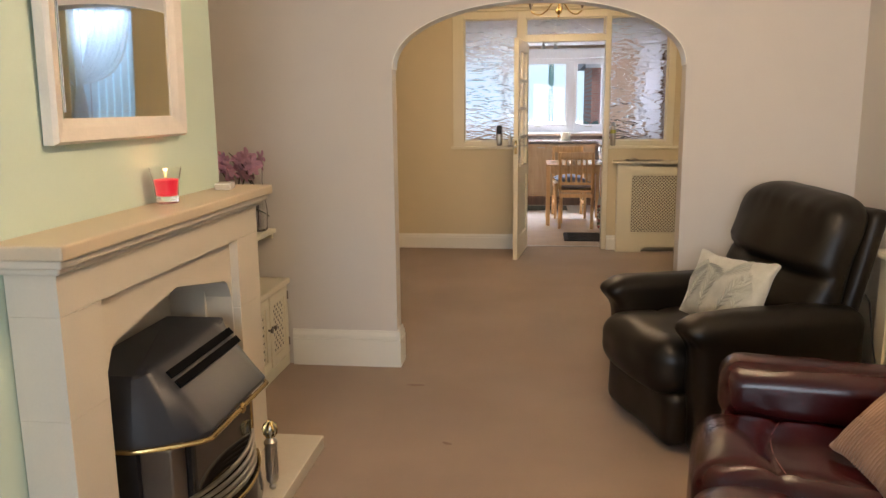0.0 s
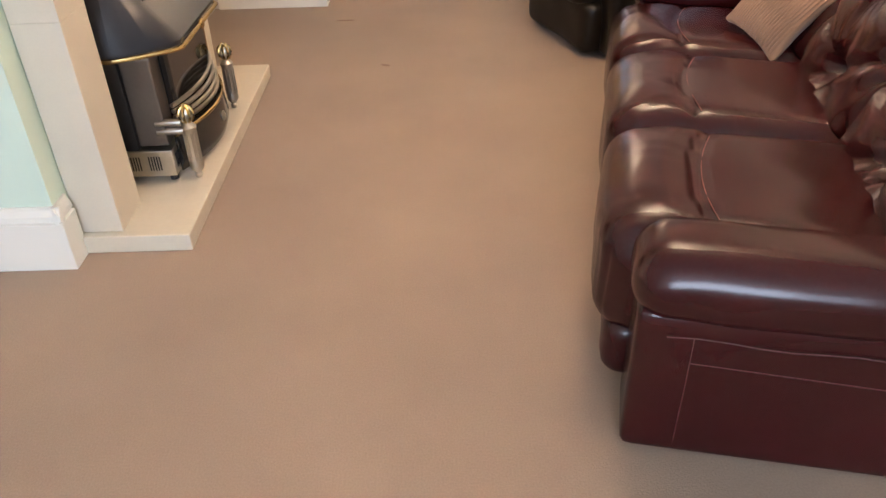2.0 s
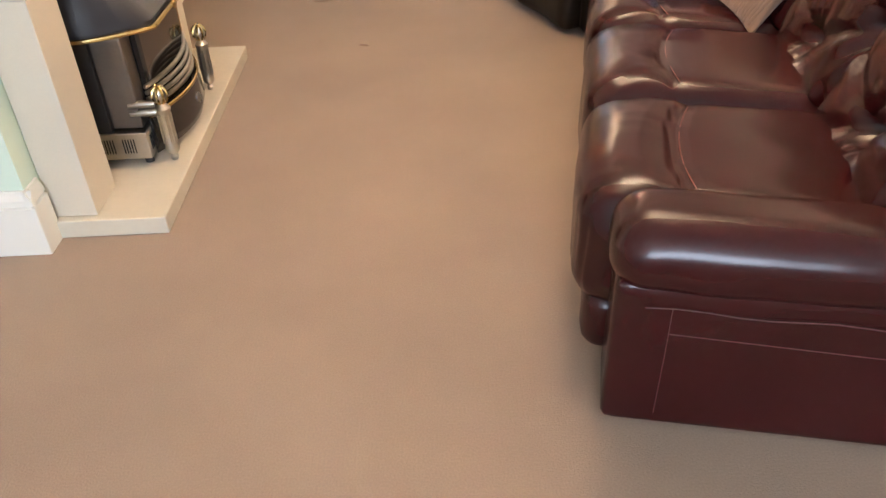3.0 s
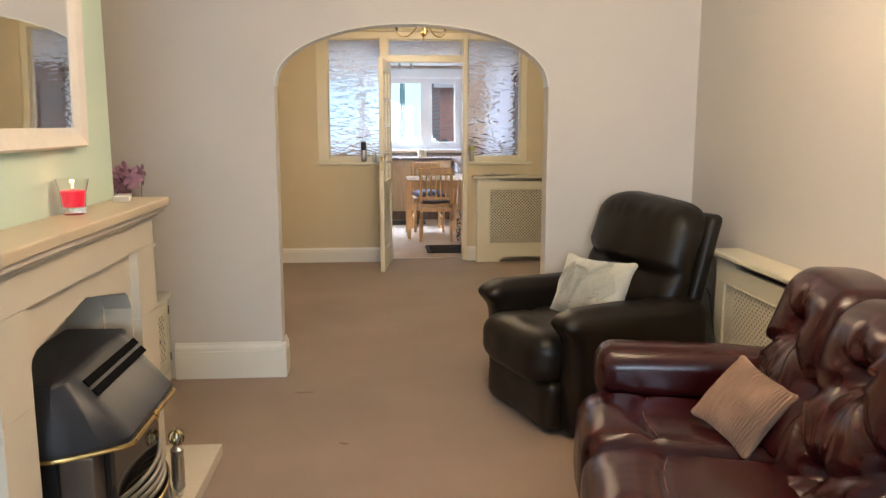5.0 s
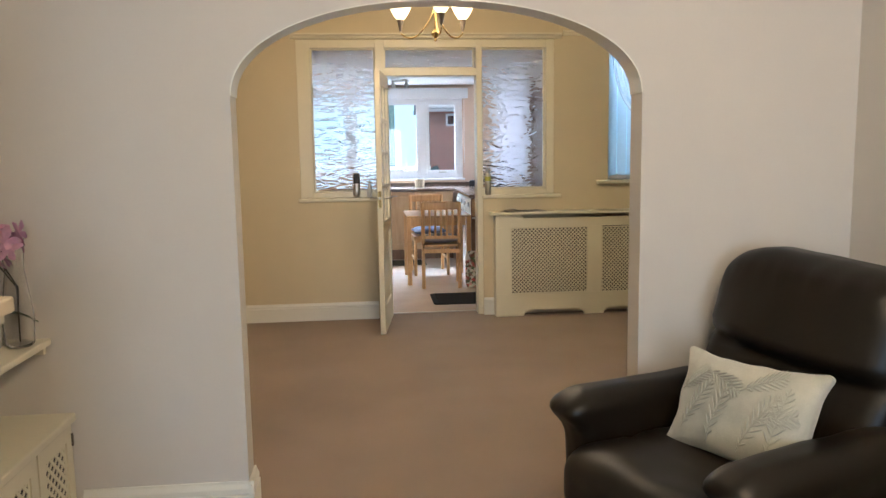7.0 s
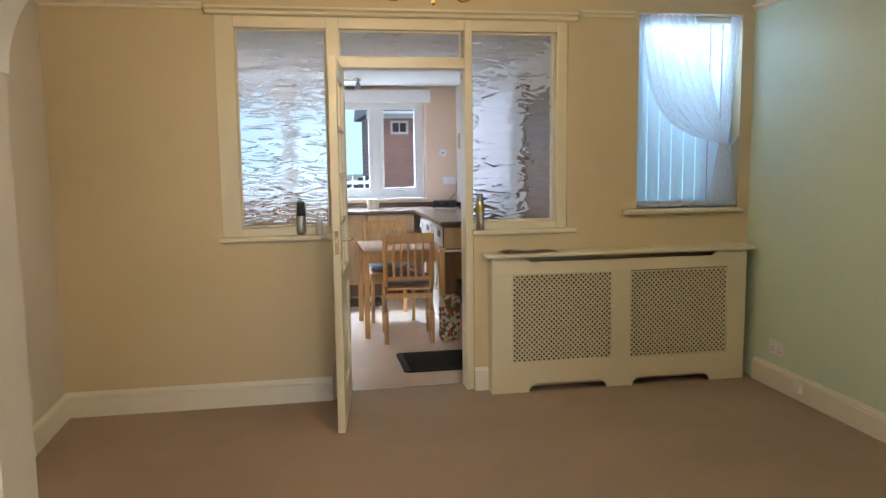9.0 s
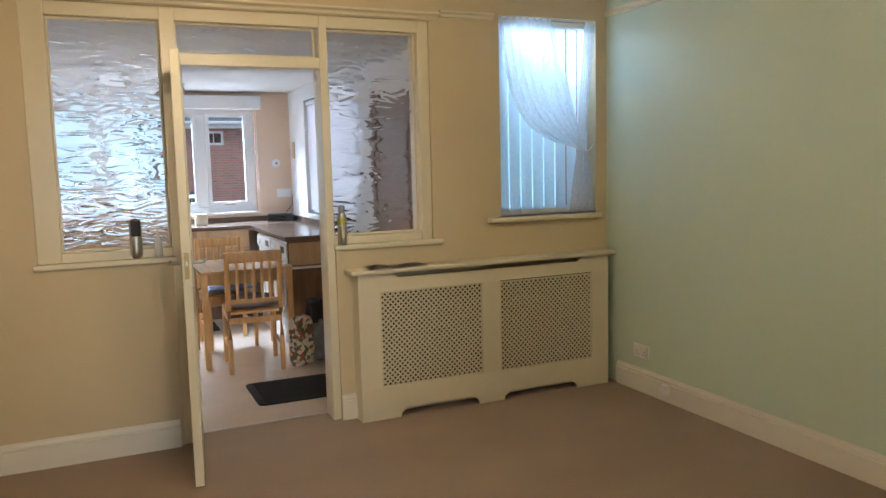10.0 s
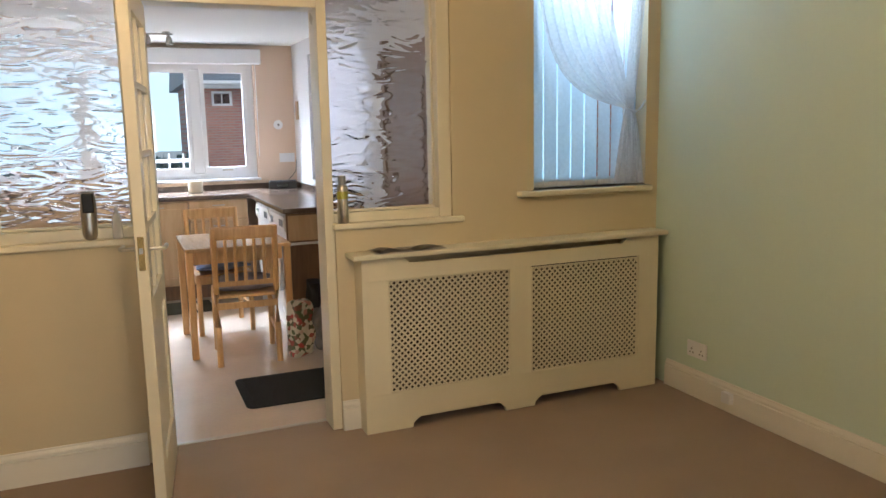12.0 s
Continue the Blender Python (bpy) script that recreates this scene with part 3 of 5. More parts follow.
for x in (-0.14, 0.06):
    for y in (-hw + 0.05, hw - 0.05):
        bm = bmesh.new()
        part("foot", cyl(bm, x, y, 0, 0.03, 0.014), BLACK, fire)


def bowed(z, depth, half, n=20):
    return [(0.09 + depth * (1 - (2 * i / n - 1) ** 2), -half + 2 * half * i / n, z) for i in range(n + 1)]


half = 0.275
for z, d in ((0.235, 0.045), (0.215, 0.055), (0.195, 0.062), (0.175, 0.066)):
    part("grate_bar", tube(bowed(z, d, half - 0.03), 0.0075, 8), STEEL, fire, "polished steel grate bar", True)
pan = bowed(0.0, 0.075, half)
part("fret", skin([[(p[0], p[1], 0.022) for p in pan] + [(0.086, half, 0.022), (0.086, -half, 0.022)], [(p[0] + 0.012, p[1], 0.06) for p in pan] + [(0.086, half, 0.06), (0.086, -half, 0.06)],
                  [(p[0], p[1], 0.145) for p in pan] + [(0.086, half, 0.145), (0.086, -half, 0.145)]]), DARKGLASS, fire, "dark bowed ash pan cover", True)
part("fret_trim", tube([(p[0] + 0.001, p[1], 0.148) for p in pan], 0.006, 8), BRASS, fire, "", True)
part("emblem", lathe([(0.0, 0.010), (0.010, 0.008), (0.018, 0.003), (0.018, 0)], 14, None, Matrix.Translation((0.172, 0, 0.09)) @ Matrix.Rotation(math.pi / 2, 4, "Y")), STEEL, fire, "", True)
for z in (0.200, 0.172):
    part("side_grip", tube([(0.045, -half - 0.022, z), (0.085, -half - 0.022, z + 0.002), (0.125, -half - 0.018, z)], [0.011, 0.013, 0.012], 12), STEEL, fire, "polished steel end grip", True)
part("mantle_post", boxes((0.06, 0.088, half - 0.028, half - 0.012, 0.12, 0.41), bevel=0.003), BRASS, fire)
andiron_profile = [(0.010, 0.0), (0.014, 0.012), (0.008, 0.02), (0.020, 0.032), (0.023, 0.045), (0.020, 0.058), (0.020, 0.165), (0.024, 0.172), (0.024, 0.180), (0.017, 0.188), (0.012, 0.196),
                   (0.020, 0.206), (0.024, 0.222), (0.020, 0.240), (0.010, 0.250), (0.004, 0.254)]
for s in (-1, 1):
    part("andiron", lathe(andiron_profile, 22, None, Matrix.Translation((0.140, s * (half + 0.005), 0))), STEEL, fire, "fluted steel and brass andiron", True)
    for q in range(10):
        a = 2 * math.pi * q / 10
        part("flute", tube([(0.140 + 0.0205 * math.cos(a), s * (half + 0.005) + 0.0205 * math.sin(a), 0.062), (0.140 + 0.0205 * math.cos(a), s * (half + 0.005) + 0.0205 * math.sin(a), 0.16)], 0.003, 6), STEEL, fire)
    for q in range(8):
        a = 2 * math.pi * q / 8
        part("finial_lobe", tube([(0.140 + r * math.cos(a), s * (half + 0.005) + r * math.sin(a), z) for r, z in ((0.012, 0.198), (0.022, 0.212), (0.025, 0.224), (0.020, 0.240), (0.006, 0.252))], 0.005, 6), BRASS, fire, "", True)

# mirror over the mantel
mirror = thing("wall_mirror", pose(BX + 0.006, 2.362, 1.308, 0, 1.0, 0), "limed white framed mirror hung on the green wall", "mirror")
mh, mw2 = 0.86, 0.357
prof = [(0.0, 0.0), (0.0, 0.026), (0.008, 0.038), (0.022, 0.034), (0.040, 0.029), (0.052, 0.022), (0.064, 0.016), (0.064, 0.0)]
corners = [(-mw2, 0.0, 1, 1), (mw2, 0.0, -1, 1), (mw2, mh, -1, -1), (-mw2, mh, 1, -1)]
for k in range(4):
    a, b = corners[k], corners[(k + 1) % 4]
    part("frame", skin([[(h, c[0] + c[2] * d, c[1] + c[3] * d) for d, h in prof] for c in (a, b)]), FRAMEW, mirror, "limed white moulded frame")
part("bevel_strip", boxes((0.0105, 0.0125, -mw2 + 0.064, mw2 - 0.064, 0.064, mh - 0.064)), SILVER, mirror, "bevelled mirror edge")
part("mirror_glass", boxes((0.0135, 0.0155, -mw2 + 0.078, mw2 - 0.078, 0.078, mh - 0.078), bevel=0.0015, seg=1), SILVER, mirror, "clear silvered mirror glass")
part("backing", boxes((-0.003, 0.009, -mw2 + 0.02, mw2 - 0.02, 0.02, mh - 0.02)), BLACK, mirror)

# candle, box and vase of flowers
candle = thing("candle_glass", pose(-0.672, 2.50, MZ + 0.001), "lit red candle in a flared clear glass", "candle")
part("glass_cup", lathe([(0.026, 0.0), (0.030, 0.003), (0.031, 0.02), (0.034, 0.06), (0.043, 0.098), (0.0415, 0.098), (0.033, 0.060), (0.029, 0.022), (0.0, 0.018)], 28), CLEAR, candle, "flared clear glass", True)
part("wax", lathe([(0.0, 0.021), (0.0275, 0.022), (0.032, 0.060), (0.0335, 0.066), (0.0, 0.066)], 28), RED, candle, "red wax with the flame glow put in as emission", True)
part("wick", tube([(0, 0, 0.066), (0.001, 0, 0.074)], 0.001, 6), BLACK, candle)
part("flame", lathe([(0.0, 0.072), (0.0022, 0.075), (0.0018, 0.079), (0.0, 0.085)], 10), FLAME, candle, "small yellow flame", True)
lamp("candle_flame_light", "POINT", 0.10, (1.0, 0.5, 0.2), pose(-0.672, 2.50, MZ + 0.108), 0.006)
for o in candle.children:
    o.data.transform(Matrix.Scale(1.12, 4))
matchbox = thing("small_box", pose(-0.665, 2.93, MZ + 0.001, 0, 0, 12), "small white card box lying on the mantel", "box")
part("sleeve", boxes((-0.028, 0.028, -0.045, 0.045, 0, 0.022), bevel=0.0015, seg=1), POT, matchbox)
part("tray", boxes((-0.025, 0.025, -0.047, 0.047, 0.003, 0.019)), PAPER, matchbox)

# alcove beyond the breast: cupboard, shelf, orchids
cup = thing("alcove_cupboard", pose(-0.885, 3.05, 0), "ivory alcove cupboard with pierced lattice doors", "cupboard")
D = 1.158
part("carcass", boxes((-0.38, -0.022, 0.0, D, 0.0, 0.455)), IVORY, cup)
part("top", boxes((-0.383, 0.018, 0.0, D, 0.458, 0.488), bevel=0.006, seg=3), IVORY, cup)
part("plinth", boxes((-0.022, -0.004, 0.0, D, 0.0, 0.06)), IVORY, cup)


def lattice(width, height, pitch, depth, bars=None):
    """A pierced screen: staggered cross-shaped holes in a thin sheet, in the xz plane from (0, 0)."""
    n = 8
    s = pitch / n
    nx, nz = int(width / s), int(height / s)
    hole = {(a, b) for a in range(-2, 3) for b in range(-2, 3) if abs(a) + abs(b) <= 2}
    solid = np.ones((nx, nz), bool)
    for i in range(nx):
        for k in range(nz):
            for oi, ok in ((0, 0), (n // 2, n // 2)):
                a = (i - oi + n // 2) % n - n // 2
                b = (k - ok + n // 2) % n - n // 2
                if (a, b) in hole:
                    solid[i, k] = False
    solid[:2, :] = solid[-2:, :] = True
    solid[:, :2] = solid[:, -2:] = True
    bm = bmesh.new()
    made = {}

    def v(i, k, d):
        if (i, k, d) not in made:
            made[(i, k, d)] = bm.verts.new((i * width / nx, d * depth, k * height / nz))
        return made[(i, k, d)]
    for i in range(nx):
        for k in range(nz):
            if solid[i, k]:
                bm.faces.new((v(i, k, 0), v(i + 1, k, 0), v(i + 1, k + 1, 0), v(i, k + 1, 0)))
                if i + 1 < nx and not solid[i + 1, k]:
                    bm.faces.new((v(i + 1, k, 0), v(i + 1, k, 1), v(i + 1, k + 1, 1), v(i + 1, k + 1, 0)))
                if i > 0 and not solid[i - 1, k]:
                    bm.faces.new((v(i, k, 1), v(i, k, 0), v(i, k + 1, 0), v(i, k + 1, 1)))
                if k + 1 < nz and not solid[i, k + 1]:
                    bm.faces.new((v(i, k + 1, 0), v(i + 1, k + 1, 0), v(i + 1, k + 1, 1), v(i, k + 1, 1)))
                if k > 0 and not solid[i, k - 1]:
                    bm.faces.new((v(i + 1, k, 0), v(i, k, 0), v(i, k, 1), v(i + 1, k, 1)))
    return bm


def ring_frame(w, h, b, d0, d1, bevel=0.002):
    """A flat four-sided frame in the xz plane, b wide, between depths d0 and d1."""
    return boxes((0, b, d0, d1, 0, h), (w - b, w, d0, d1, 0, h), (b, w - b, d0, d1, 0, b), (b, w - b, d0, d1, h - b, h))


TURNX = Matrix.Rotation(math.pi / 2, 4, "Z")
for k in range(4):
    dw = D / 4 - 0.012
    door = part("door", ring_frame(dw, 0.375, 0.048, 0, 0.018), IVORY, cup, "ivory door with pierced panel")
    door.matrix_local = Matrix.Translation((0.0, 0.006 + k * D / 4, 0.07)) @ TURNX
    g = part("lattice_panel", lattice(dw - 0.096, 0.279, 0.042, 0.003), IVORY, door)
    g.location = (0.048, 0.006, 0.048)
    # black sheet added to stand for the dark cupboard inside seen through the holes
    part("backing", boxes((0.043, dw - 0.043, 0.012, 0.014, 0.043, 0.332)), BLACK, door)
    kx = dw - 0.022 if k % 2 == 0 else 0.022
    part("knob", lathe([(0.006, 0.0), (0.005, 0.010), (0.013, 0.016), (0.013, 0.024), (0.0, 0.027)], 16, None, Matrix.Translation((kx, 0, 0.21)) @ Matrix.Rotation(math.pi / 2, 4, "X")), DULL, door, "bronze knob", True)
    for hz in (0.04, 0.30):
        part("hinge", boxes((dw - 0.008 if k % 2 else 0.0, dw if k % 2 else 0.008, -0.006, -0.0005, hz, hz + 0.045)), DULL, door)
shelf = thing("alcove_shelf", pose(-0.93, 3.05, 0.735), "ivory painted alcove shelf", "shelf")
part("board", boxes((-0.335, 0.0, 0.0, D, 0, 0.024), bevel=0.005), IVORY, shelf)
part("batten", boxes((-0.33, -0.02, D - 0.02, D, -0.03, -0.0005)), IVORY, shelf)

orchid = thing("orchid_pot", pose(-1.085, 4.075, 0.760), "white pot with pink orchid sprays and dark stems", "plant")
part("pot", lathe([(0.045, 0.0), (0.048, 0.004), (0.055, 0.11), (0.058, 0.115), (0.053, 0.115), (0.048, 0.10), (0.0, 0.10)], 24), POT, orchid, "", True)
rng = random.Random(4)


def petal_flower(bm, c, size, q):
    for k in range(5):
        a = 2 * math.pi * k / 5
        L, W = size * (1.0 if k % 2 else 0.85), size * 0.48
        ring0 = []
        for u, wv, dz in ((0.0, 0.10, 0.0), (0.35, 0.85, 0.06), (0.7, 1.0, 0.10), (1.0, 0.35, 0.02)):
            for s in (-1, 1):
                p = Vector((u * L, s * wv * W * 0.5, dz * L))
                ring0.append(bm.verts.new(c + q @ (Matrix.Rotation(a, 3, "Z") @ p)))
        for i in range(3):
            bm.faces.new((ring0[2 * i], ring0[2 * i + 1], ring0[2 * i + 3], ring0[2 * i + 2]))


for k in range(3):
    lean = (0.03, 0.12, -0.08)[k], (0.03, -0.04, -0.10)[k]
    pts = [Vector((lean[0] * u ** 1.3, lean[1] * u ** 1.3, 0.10 + 0.36 * u - 0.08 * u ** 3)) for u in [i / 10 for i in range(11)]]
    part("stem", tube(pts, [0.004 - 0.002 * i / 10 for i in range(11)], 7), STEM, orchid, "dark arching stem", True)
    for j in range(9):
        bm = bmesh.new()
        c = pts[10 - j // 2] + Vector((rng.uniform(-0.02, 0.04), rng.uniform(-0.04, 0.04), rng.uniform(-0.03, 0.02)))
        petal_flower(bm, c, rng.uniform(0.048, 0.066), Euler((rng.uniform(-1, 1), rng.uniform(0.3, 1.5), rng.uniform(-1, 1))).to_matrix())
        part("flower", bm, PETAL, orchid, "pink orchid flower", "all")
for k in range(4):
    a = k * 1.6 + 0.4
    pts = [Vector((math.cos(a) * 0.16 * u, math.sin(a) * 0.16 * u, 0.10 + 0.07 * u - 0.10 * u * u)) for u in [i / 6 for i in range(7)]]
    bm = bmesh.new()
    side = Vector((-math.sin(a), math.cos(a), 0))
    vs = [[bm.verts.new(p + side * (s * 0.022 * math.sin(math.pi * min(0.08 + i / 6.6, 1))) + Vector((0, 0, 0.006 * abs(s)))) for s in (-1, 0, 1)] for i, p in enumerate(pts)]
    for a1, b1 in zip(vs, vs[1:]):
        for i in range(2):
            bm.faces.new((a1[i], a1[i + 1], b1[i + 1], b1[i]))
    part("leaf", bm, LEAFM, orchid, "dark green strap leaf", "all")
vase = thing("clear_vase", pose(-0.985, 4.10, 0.760), "clear glass vase with dark twig tips", "vase")
part("glass_body", lathe([(0.035, 0), (0.045, 0.01), (0.050, 0.10), (0.030, 0.26), (0.036, 0.36), (0.034, 0.36), (0.027, 0.26), (0.046, 0.10), (0.041, 0.012), (0.0, 0.012)], 24), CLEAR, vase, "", True)
for k in range(2):
    part("twig", tube([(0, 0, 0.014), (0.004 * k, 0.004, 0.2), (-0.06 + 0.02 * (k - 1), -0.03 + 0.01 * (k - 1), 0.35), (-0.13 + 0.05 * (k - 1), -0.03, 0.40 + 0.01 * k)], 0.0025, 6), STEM, vase)

# ---- front room: sofa, recliner, cushions, radiator cover ----
sofa = thing("sofa", pose(0.698, 0.992, 0, 0, 0, -12.4), "glossy oxblood leather three-seat sofa with buttoned back", "sofa")


def wrinkled(p, amount, scale, seed=0.0):
    return noise.noise(Vector((p.x * scale + seed, p.y * scale, p.z * scale))) * amount


SEATS = (0.150, 0.690, 1.225, 1.700)


def seam_x(t):
    """The contour seam across a seat: it starts deep at both sides and bows to the front between."""
    return 0.172 - 0.055 * math.cos(t * 1.5) + 0.012 * t


def seat_shape(a, b):
    mid, hw_ = (a + b) / 2, (b - a) / 2

    def move(p, u):
        t = (p.y - mid) / hw_
        front = max(0.0, min(1.0, (0.17 - p.x) / 0.20))
        if u.z > 0.2:
            p.z += 0.030 * (1 - t ** 6) * (1 - 0.5 * max(u.x, 0)) - 0.014
            seam = seam_x(t)
            p.z -= 0.013 * math.exp(-((p.x - seam) / 0.009) ** 2)
            p.z += 0.016 * math.exp(-((p.x - seam + 0.075) / 0.06) ** 2) * (1 - t ** 4)
        p.x -= 0.024 * (1 - t ** 4) * max(0.0, -u.x)
        # short pulled creases over the front roll, strongest beside the joints
        pull = 0.35 + 0.65 * abs(t) ** 2
        ray_ = noise.noise(Vector((p.x * 3.0 + a, p.y * 34 + 5 * noise.noise(Vector((p.x * 5, p.y * 5, a))), p.z * 3.0)))
        p.z += 0.0085 * ray_ * front * pull * (1 if u.z > -0.2 else 0)
        p.x += 0.0060 * ray_ * front * pull
        p += Vector((wrinkled(p, 0.005, 6, a), 0, wrinkled(p, 0.006, 5, 3 + a)))
        return p
    return move


part("base_frame", rounded(0.03, 0.72, 0.02, 1.79, 0.02, 0.26, 0.03, 8), OXBLOOD, sofa, "", "all")
for k in range(3):
    a, b = SEATS[k], SEATS[k + 1]
    seat = part("seat", rounded(-0.070, 0.54, a + 0.001, b - 0.001, 0.15, 0.432, 0.080, 56, seat_shape(a, b)), OXBLOOD, sofa, "padded leather seat with contour seam", "all")
    mid, hw_ = (a + b) / 2, (b - a) / 2
    pts = []
    for i in range(25):
        t = -0.80 + 1.45 * i / 24
        y = mid + t * hw_
        pts.append((seam_x(t) + 0.004, y, 0.4400 + 0.0065 * (1 - t ** 4) + wrinkled(Vector((seam_x(t), y, 0.43)), 0.006, 5, 3 + a)))
    part("seam", tube(pts, 0.0009, 6), STITCH, seat, "seam line with its pale highlight put in the colour")
    part("footrest", rounded(-0.060, 0.06, a + 0.004, b - 0.004, 0.045, 0.20, 0.045, 14, lambda p, u: p + Vector((wrinkled(p, 0.008, 10), 0, 0))), OXBLOOD, sofa, "", "all")


def back_shape(a, b, z0, z1):
    mid, hw_ = (a + b) / 2, (b - a) / 2
    H = z1 - z0
    buttons = [(0.0, 0.28), (0.0, 0.72), (-1.0, 0.50), (1.0, 0.50), (-1.0, 0.06), (1.0, 0.06)]
    valleys = [(Vector((p[0] * hw_, p[1] * H)), Vector((q[0] * hw_, q[1] * H))) for p in buttons[:2] for q in buttons[2:] if abs(p[1] - q[1]) < 0.3]

    def move(p, u):
        t, h = (p.y - mid) / hw_, (p.z - z0) / H
        if u.x < 0.1:
            P = Vector((t * hw_, h * H))
            d = 0.055 * (1 - 0.45 * t ** 4)
            for by, bh in buttons:
                q = P - Vector((by * hw_, bh * H))
                r, ang = q.length, math.atan2(q.y, q.x)
                d -= 0.060 * math.exp(-(r / 0.045) ** 2) + 0.018 * math.exp(-(r / 0.11) ** 2)
                # gathers that run out from each button and thin away
                pleat = noise.noise(Vector((math.cos(ang) * 3.2 + by, math.sin(ang) * 3.2 + bh * 5, a * 3)))
                d += 0.020 * pleat * math.exp(-((r - 0.065) / 0.055) ** 2)
            for A, B in valleys:
                s_ = max(0.0, min(1.0, (P - A).dot(B - A) / (B - A).length_squared))
                d -= 0.018 * math.exp(-((P - A - (B - A) * s_).length / 0.020) ** 2)
            d += wrinkled(p, 0.007, 7, a)
            p.x -= d
        else:
            p.x += 0.02 * (1 - t * t)
        p.z += 0.028 * (1 - t * t) * max(u.z, 0)
        p.x += (p.z - z0) * 0.36
        return p
    return move


for k in range(3):
    a, b = SEATS[k] - 0.012, SEATS[k + 1] + 0.012
    part("backrest", rounded(0.450, 0.615, a, b, 0.33, 0.905, 0.075, 72, back_shape(a, b, 0.33, 0.905)), OXBLOOD, sofa, "deep-buttoned puffed leather back", "all")
part("back_shell", rounded(0.60, 0.72, 0.05, 1.76, 0.05, 0.60, 0.03, 8), OXBLOOD, sofa, "", "all")


def arm_shape(s):
    """The padded roll on top of an arm, full along the outside and over the front."""
    def move(p, u):
        p.z += 0.010 * math.cos(u.y * 1.4) * max(u.z, 0) - 0.010 * max(u.x, 0)
        p.y += s * 0.006 * max(0.0, s * u.y) * (1 - u.z ** 2)
        p += Vector((0, wrinkled(p, 0.006, 7), wrinkled(p, 0.006, 7, 5)))
        return p
    return move


for y0_, y1_, s, top in ((0.0, 0.180, -1, 0.482), (1.668, 1.848, 1, 0.592)):
    arm = part("arm", rounded(-0.008, 0.74, y0_, y1_, 0.004, top * 0.76, 0.020, 16), OXBLOOD, sofa, "", "all")
    part("arm_pad", rounded(-0.024, 0.745, y0_ - 0.014, y1_ + 0.012, top * 0.675, top, 0.072, 34, arm_shape(s)), OXBLOOD, arm, "rounded padded arm top", "all")
    yy = y0_ - 0.001 if s < 0 else y1_ + 0.001
    z = top * 0.655
    part("seam", tube([(0.05 + 0.67 * i / 12, yy + s * 0.004, z + 0.004 * math.sin(i * 1.3) - 0.010 * i / 12) for i in range(13)], 0.0012, 6), ARMSTITCH, arm)
    part("seam", tube([(0.10 + 0.62 * i / 8, yy, z - 0.062 - 0.022 * i / 8) for i in range(9)], 0.0009, 6), ARMSTITCH, arm)
    part("seam", tube([(0.098, yy, 0.04), (0.10, yy, 0.2), (0.10, yy, z)], 0.0008, 6), ARMSTITCH, arm)


def cushion(bm_n, w, h, d, flange=0.0, seed=0.0, wr=0.006):
    def move(p, u):
        e = max(abs(u.x), abs(u.z))
        f = (1 - abs(u.x) ** 2.6) ** 0.55 * (1 - abs(u.z) ** 2.6) ** 0.55 if e < 1 else 0.0
        p.y = math.copysign(d / 2 * (0.06 + 0.94 * f), u.y if abs(u.y) > 1e-6 else 1) * min(1, abs(u.y) * 3)
        pinch = 1 - 0.085 * (1 - u.x ** 2) * abs(u.z) ** 3 - 0.085 * (1 - u.z ** 2) * abs(u.x) ** 3
        ear = 1 + 0.07 * abs(u.x * u.z) ** 4
        p.x *= pinch * ear
        p.z *= pinch * ear
        p += Vector((wrinkled(p, wr, 12, seed), wrinkled(p, wr * 1.4, 14, seed + 2), wrinkled(p, wr, 12, seed + 4)))
        return p
    return rounded(-w / 2, w / 2, -d / 2, d / 2, -h / 2, h / 2, 0.02, bm_n, move)


def aim(at, normal, spin):
    """A pose whose -y axis points along normal, turned by spin degrees about it."""
    q = Vector(normal).to_track_quat("-Y", "Z").to_matrix().to_4x4()
    return Matrix.Translation(at) @ q @ Matrix.Rotation(radians(spin), 4, "Y")


tan = thing("throw_cushion", aim((1.385, 2.225, 0.530), (-0.70, -0.40, 0.62), 18), "square tan cushion with woven ribs on the sofa", "cushion")
part("cover", cushion(24, 0.245, 0.245, 0.09, 0, 1.0, 0.004), BASKET, tan, "", "all")
for k in range(23):
    x = -0.11 + 0.01 * k
    L = 0.112
    pts = []
    for i in range(15):
        z = -L + 2 * L * i / 14
        f = max(0.0, (1 - abs(x / 0.1225) ** 2.6)) ** 0.55 * max(0.0, (1 - abs(z / 0.1225) ** 2.6)) ** 0.55
        pts.append((x, -(0.045 * (0.06 + 0.94 * f)) - 0.0010, z))
    part("rib", tube(pts, 0.003, 5), BASKET, tan)

RO = pose(0.945, 3.535, 0, 0, 0, -70.7)
recliner = thing("recliner_chair", RO, "black-brown leather recliner armchair with rounded headrest", "armchair")


def soft(amount, scale, seed):
    def move(p, u):
        return p + Vector((wrinkled(p, amount, scale, seed), wrinkled(p, amount, scale, seed + 3), wrinkled(p, amount, scale, seed + 7)))
    return move


part("base", rounded(-0.30, 0.30, 0.06, 0.72, 0.015, 0.30, 0.03, 8), BLACKL, recliner, "", "all")


def seat_r(p, u):
    if u.z > 0:
        p.z += 0.022 * (1 - u.x ** 2) - 0.030 * max(u.y, 0)
    if u.y < 0:
        p.y -= 0.035 * (1 - u.x ** 2) * (1 - 0.4 * u.z)
    p.z -= 0.010 * math.exp(-((p.y - 0.16) / 0.014) ** 2) * max(u.z, 0)
    return p + Vector((0, wrinkled(p, 0.008, 8), wrinkled(p, 0.008, 8, 5)))


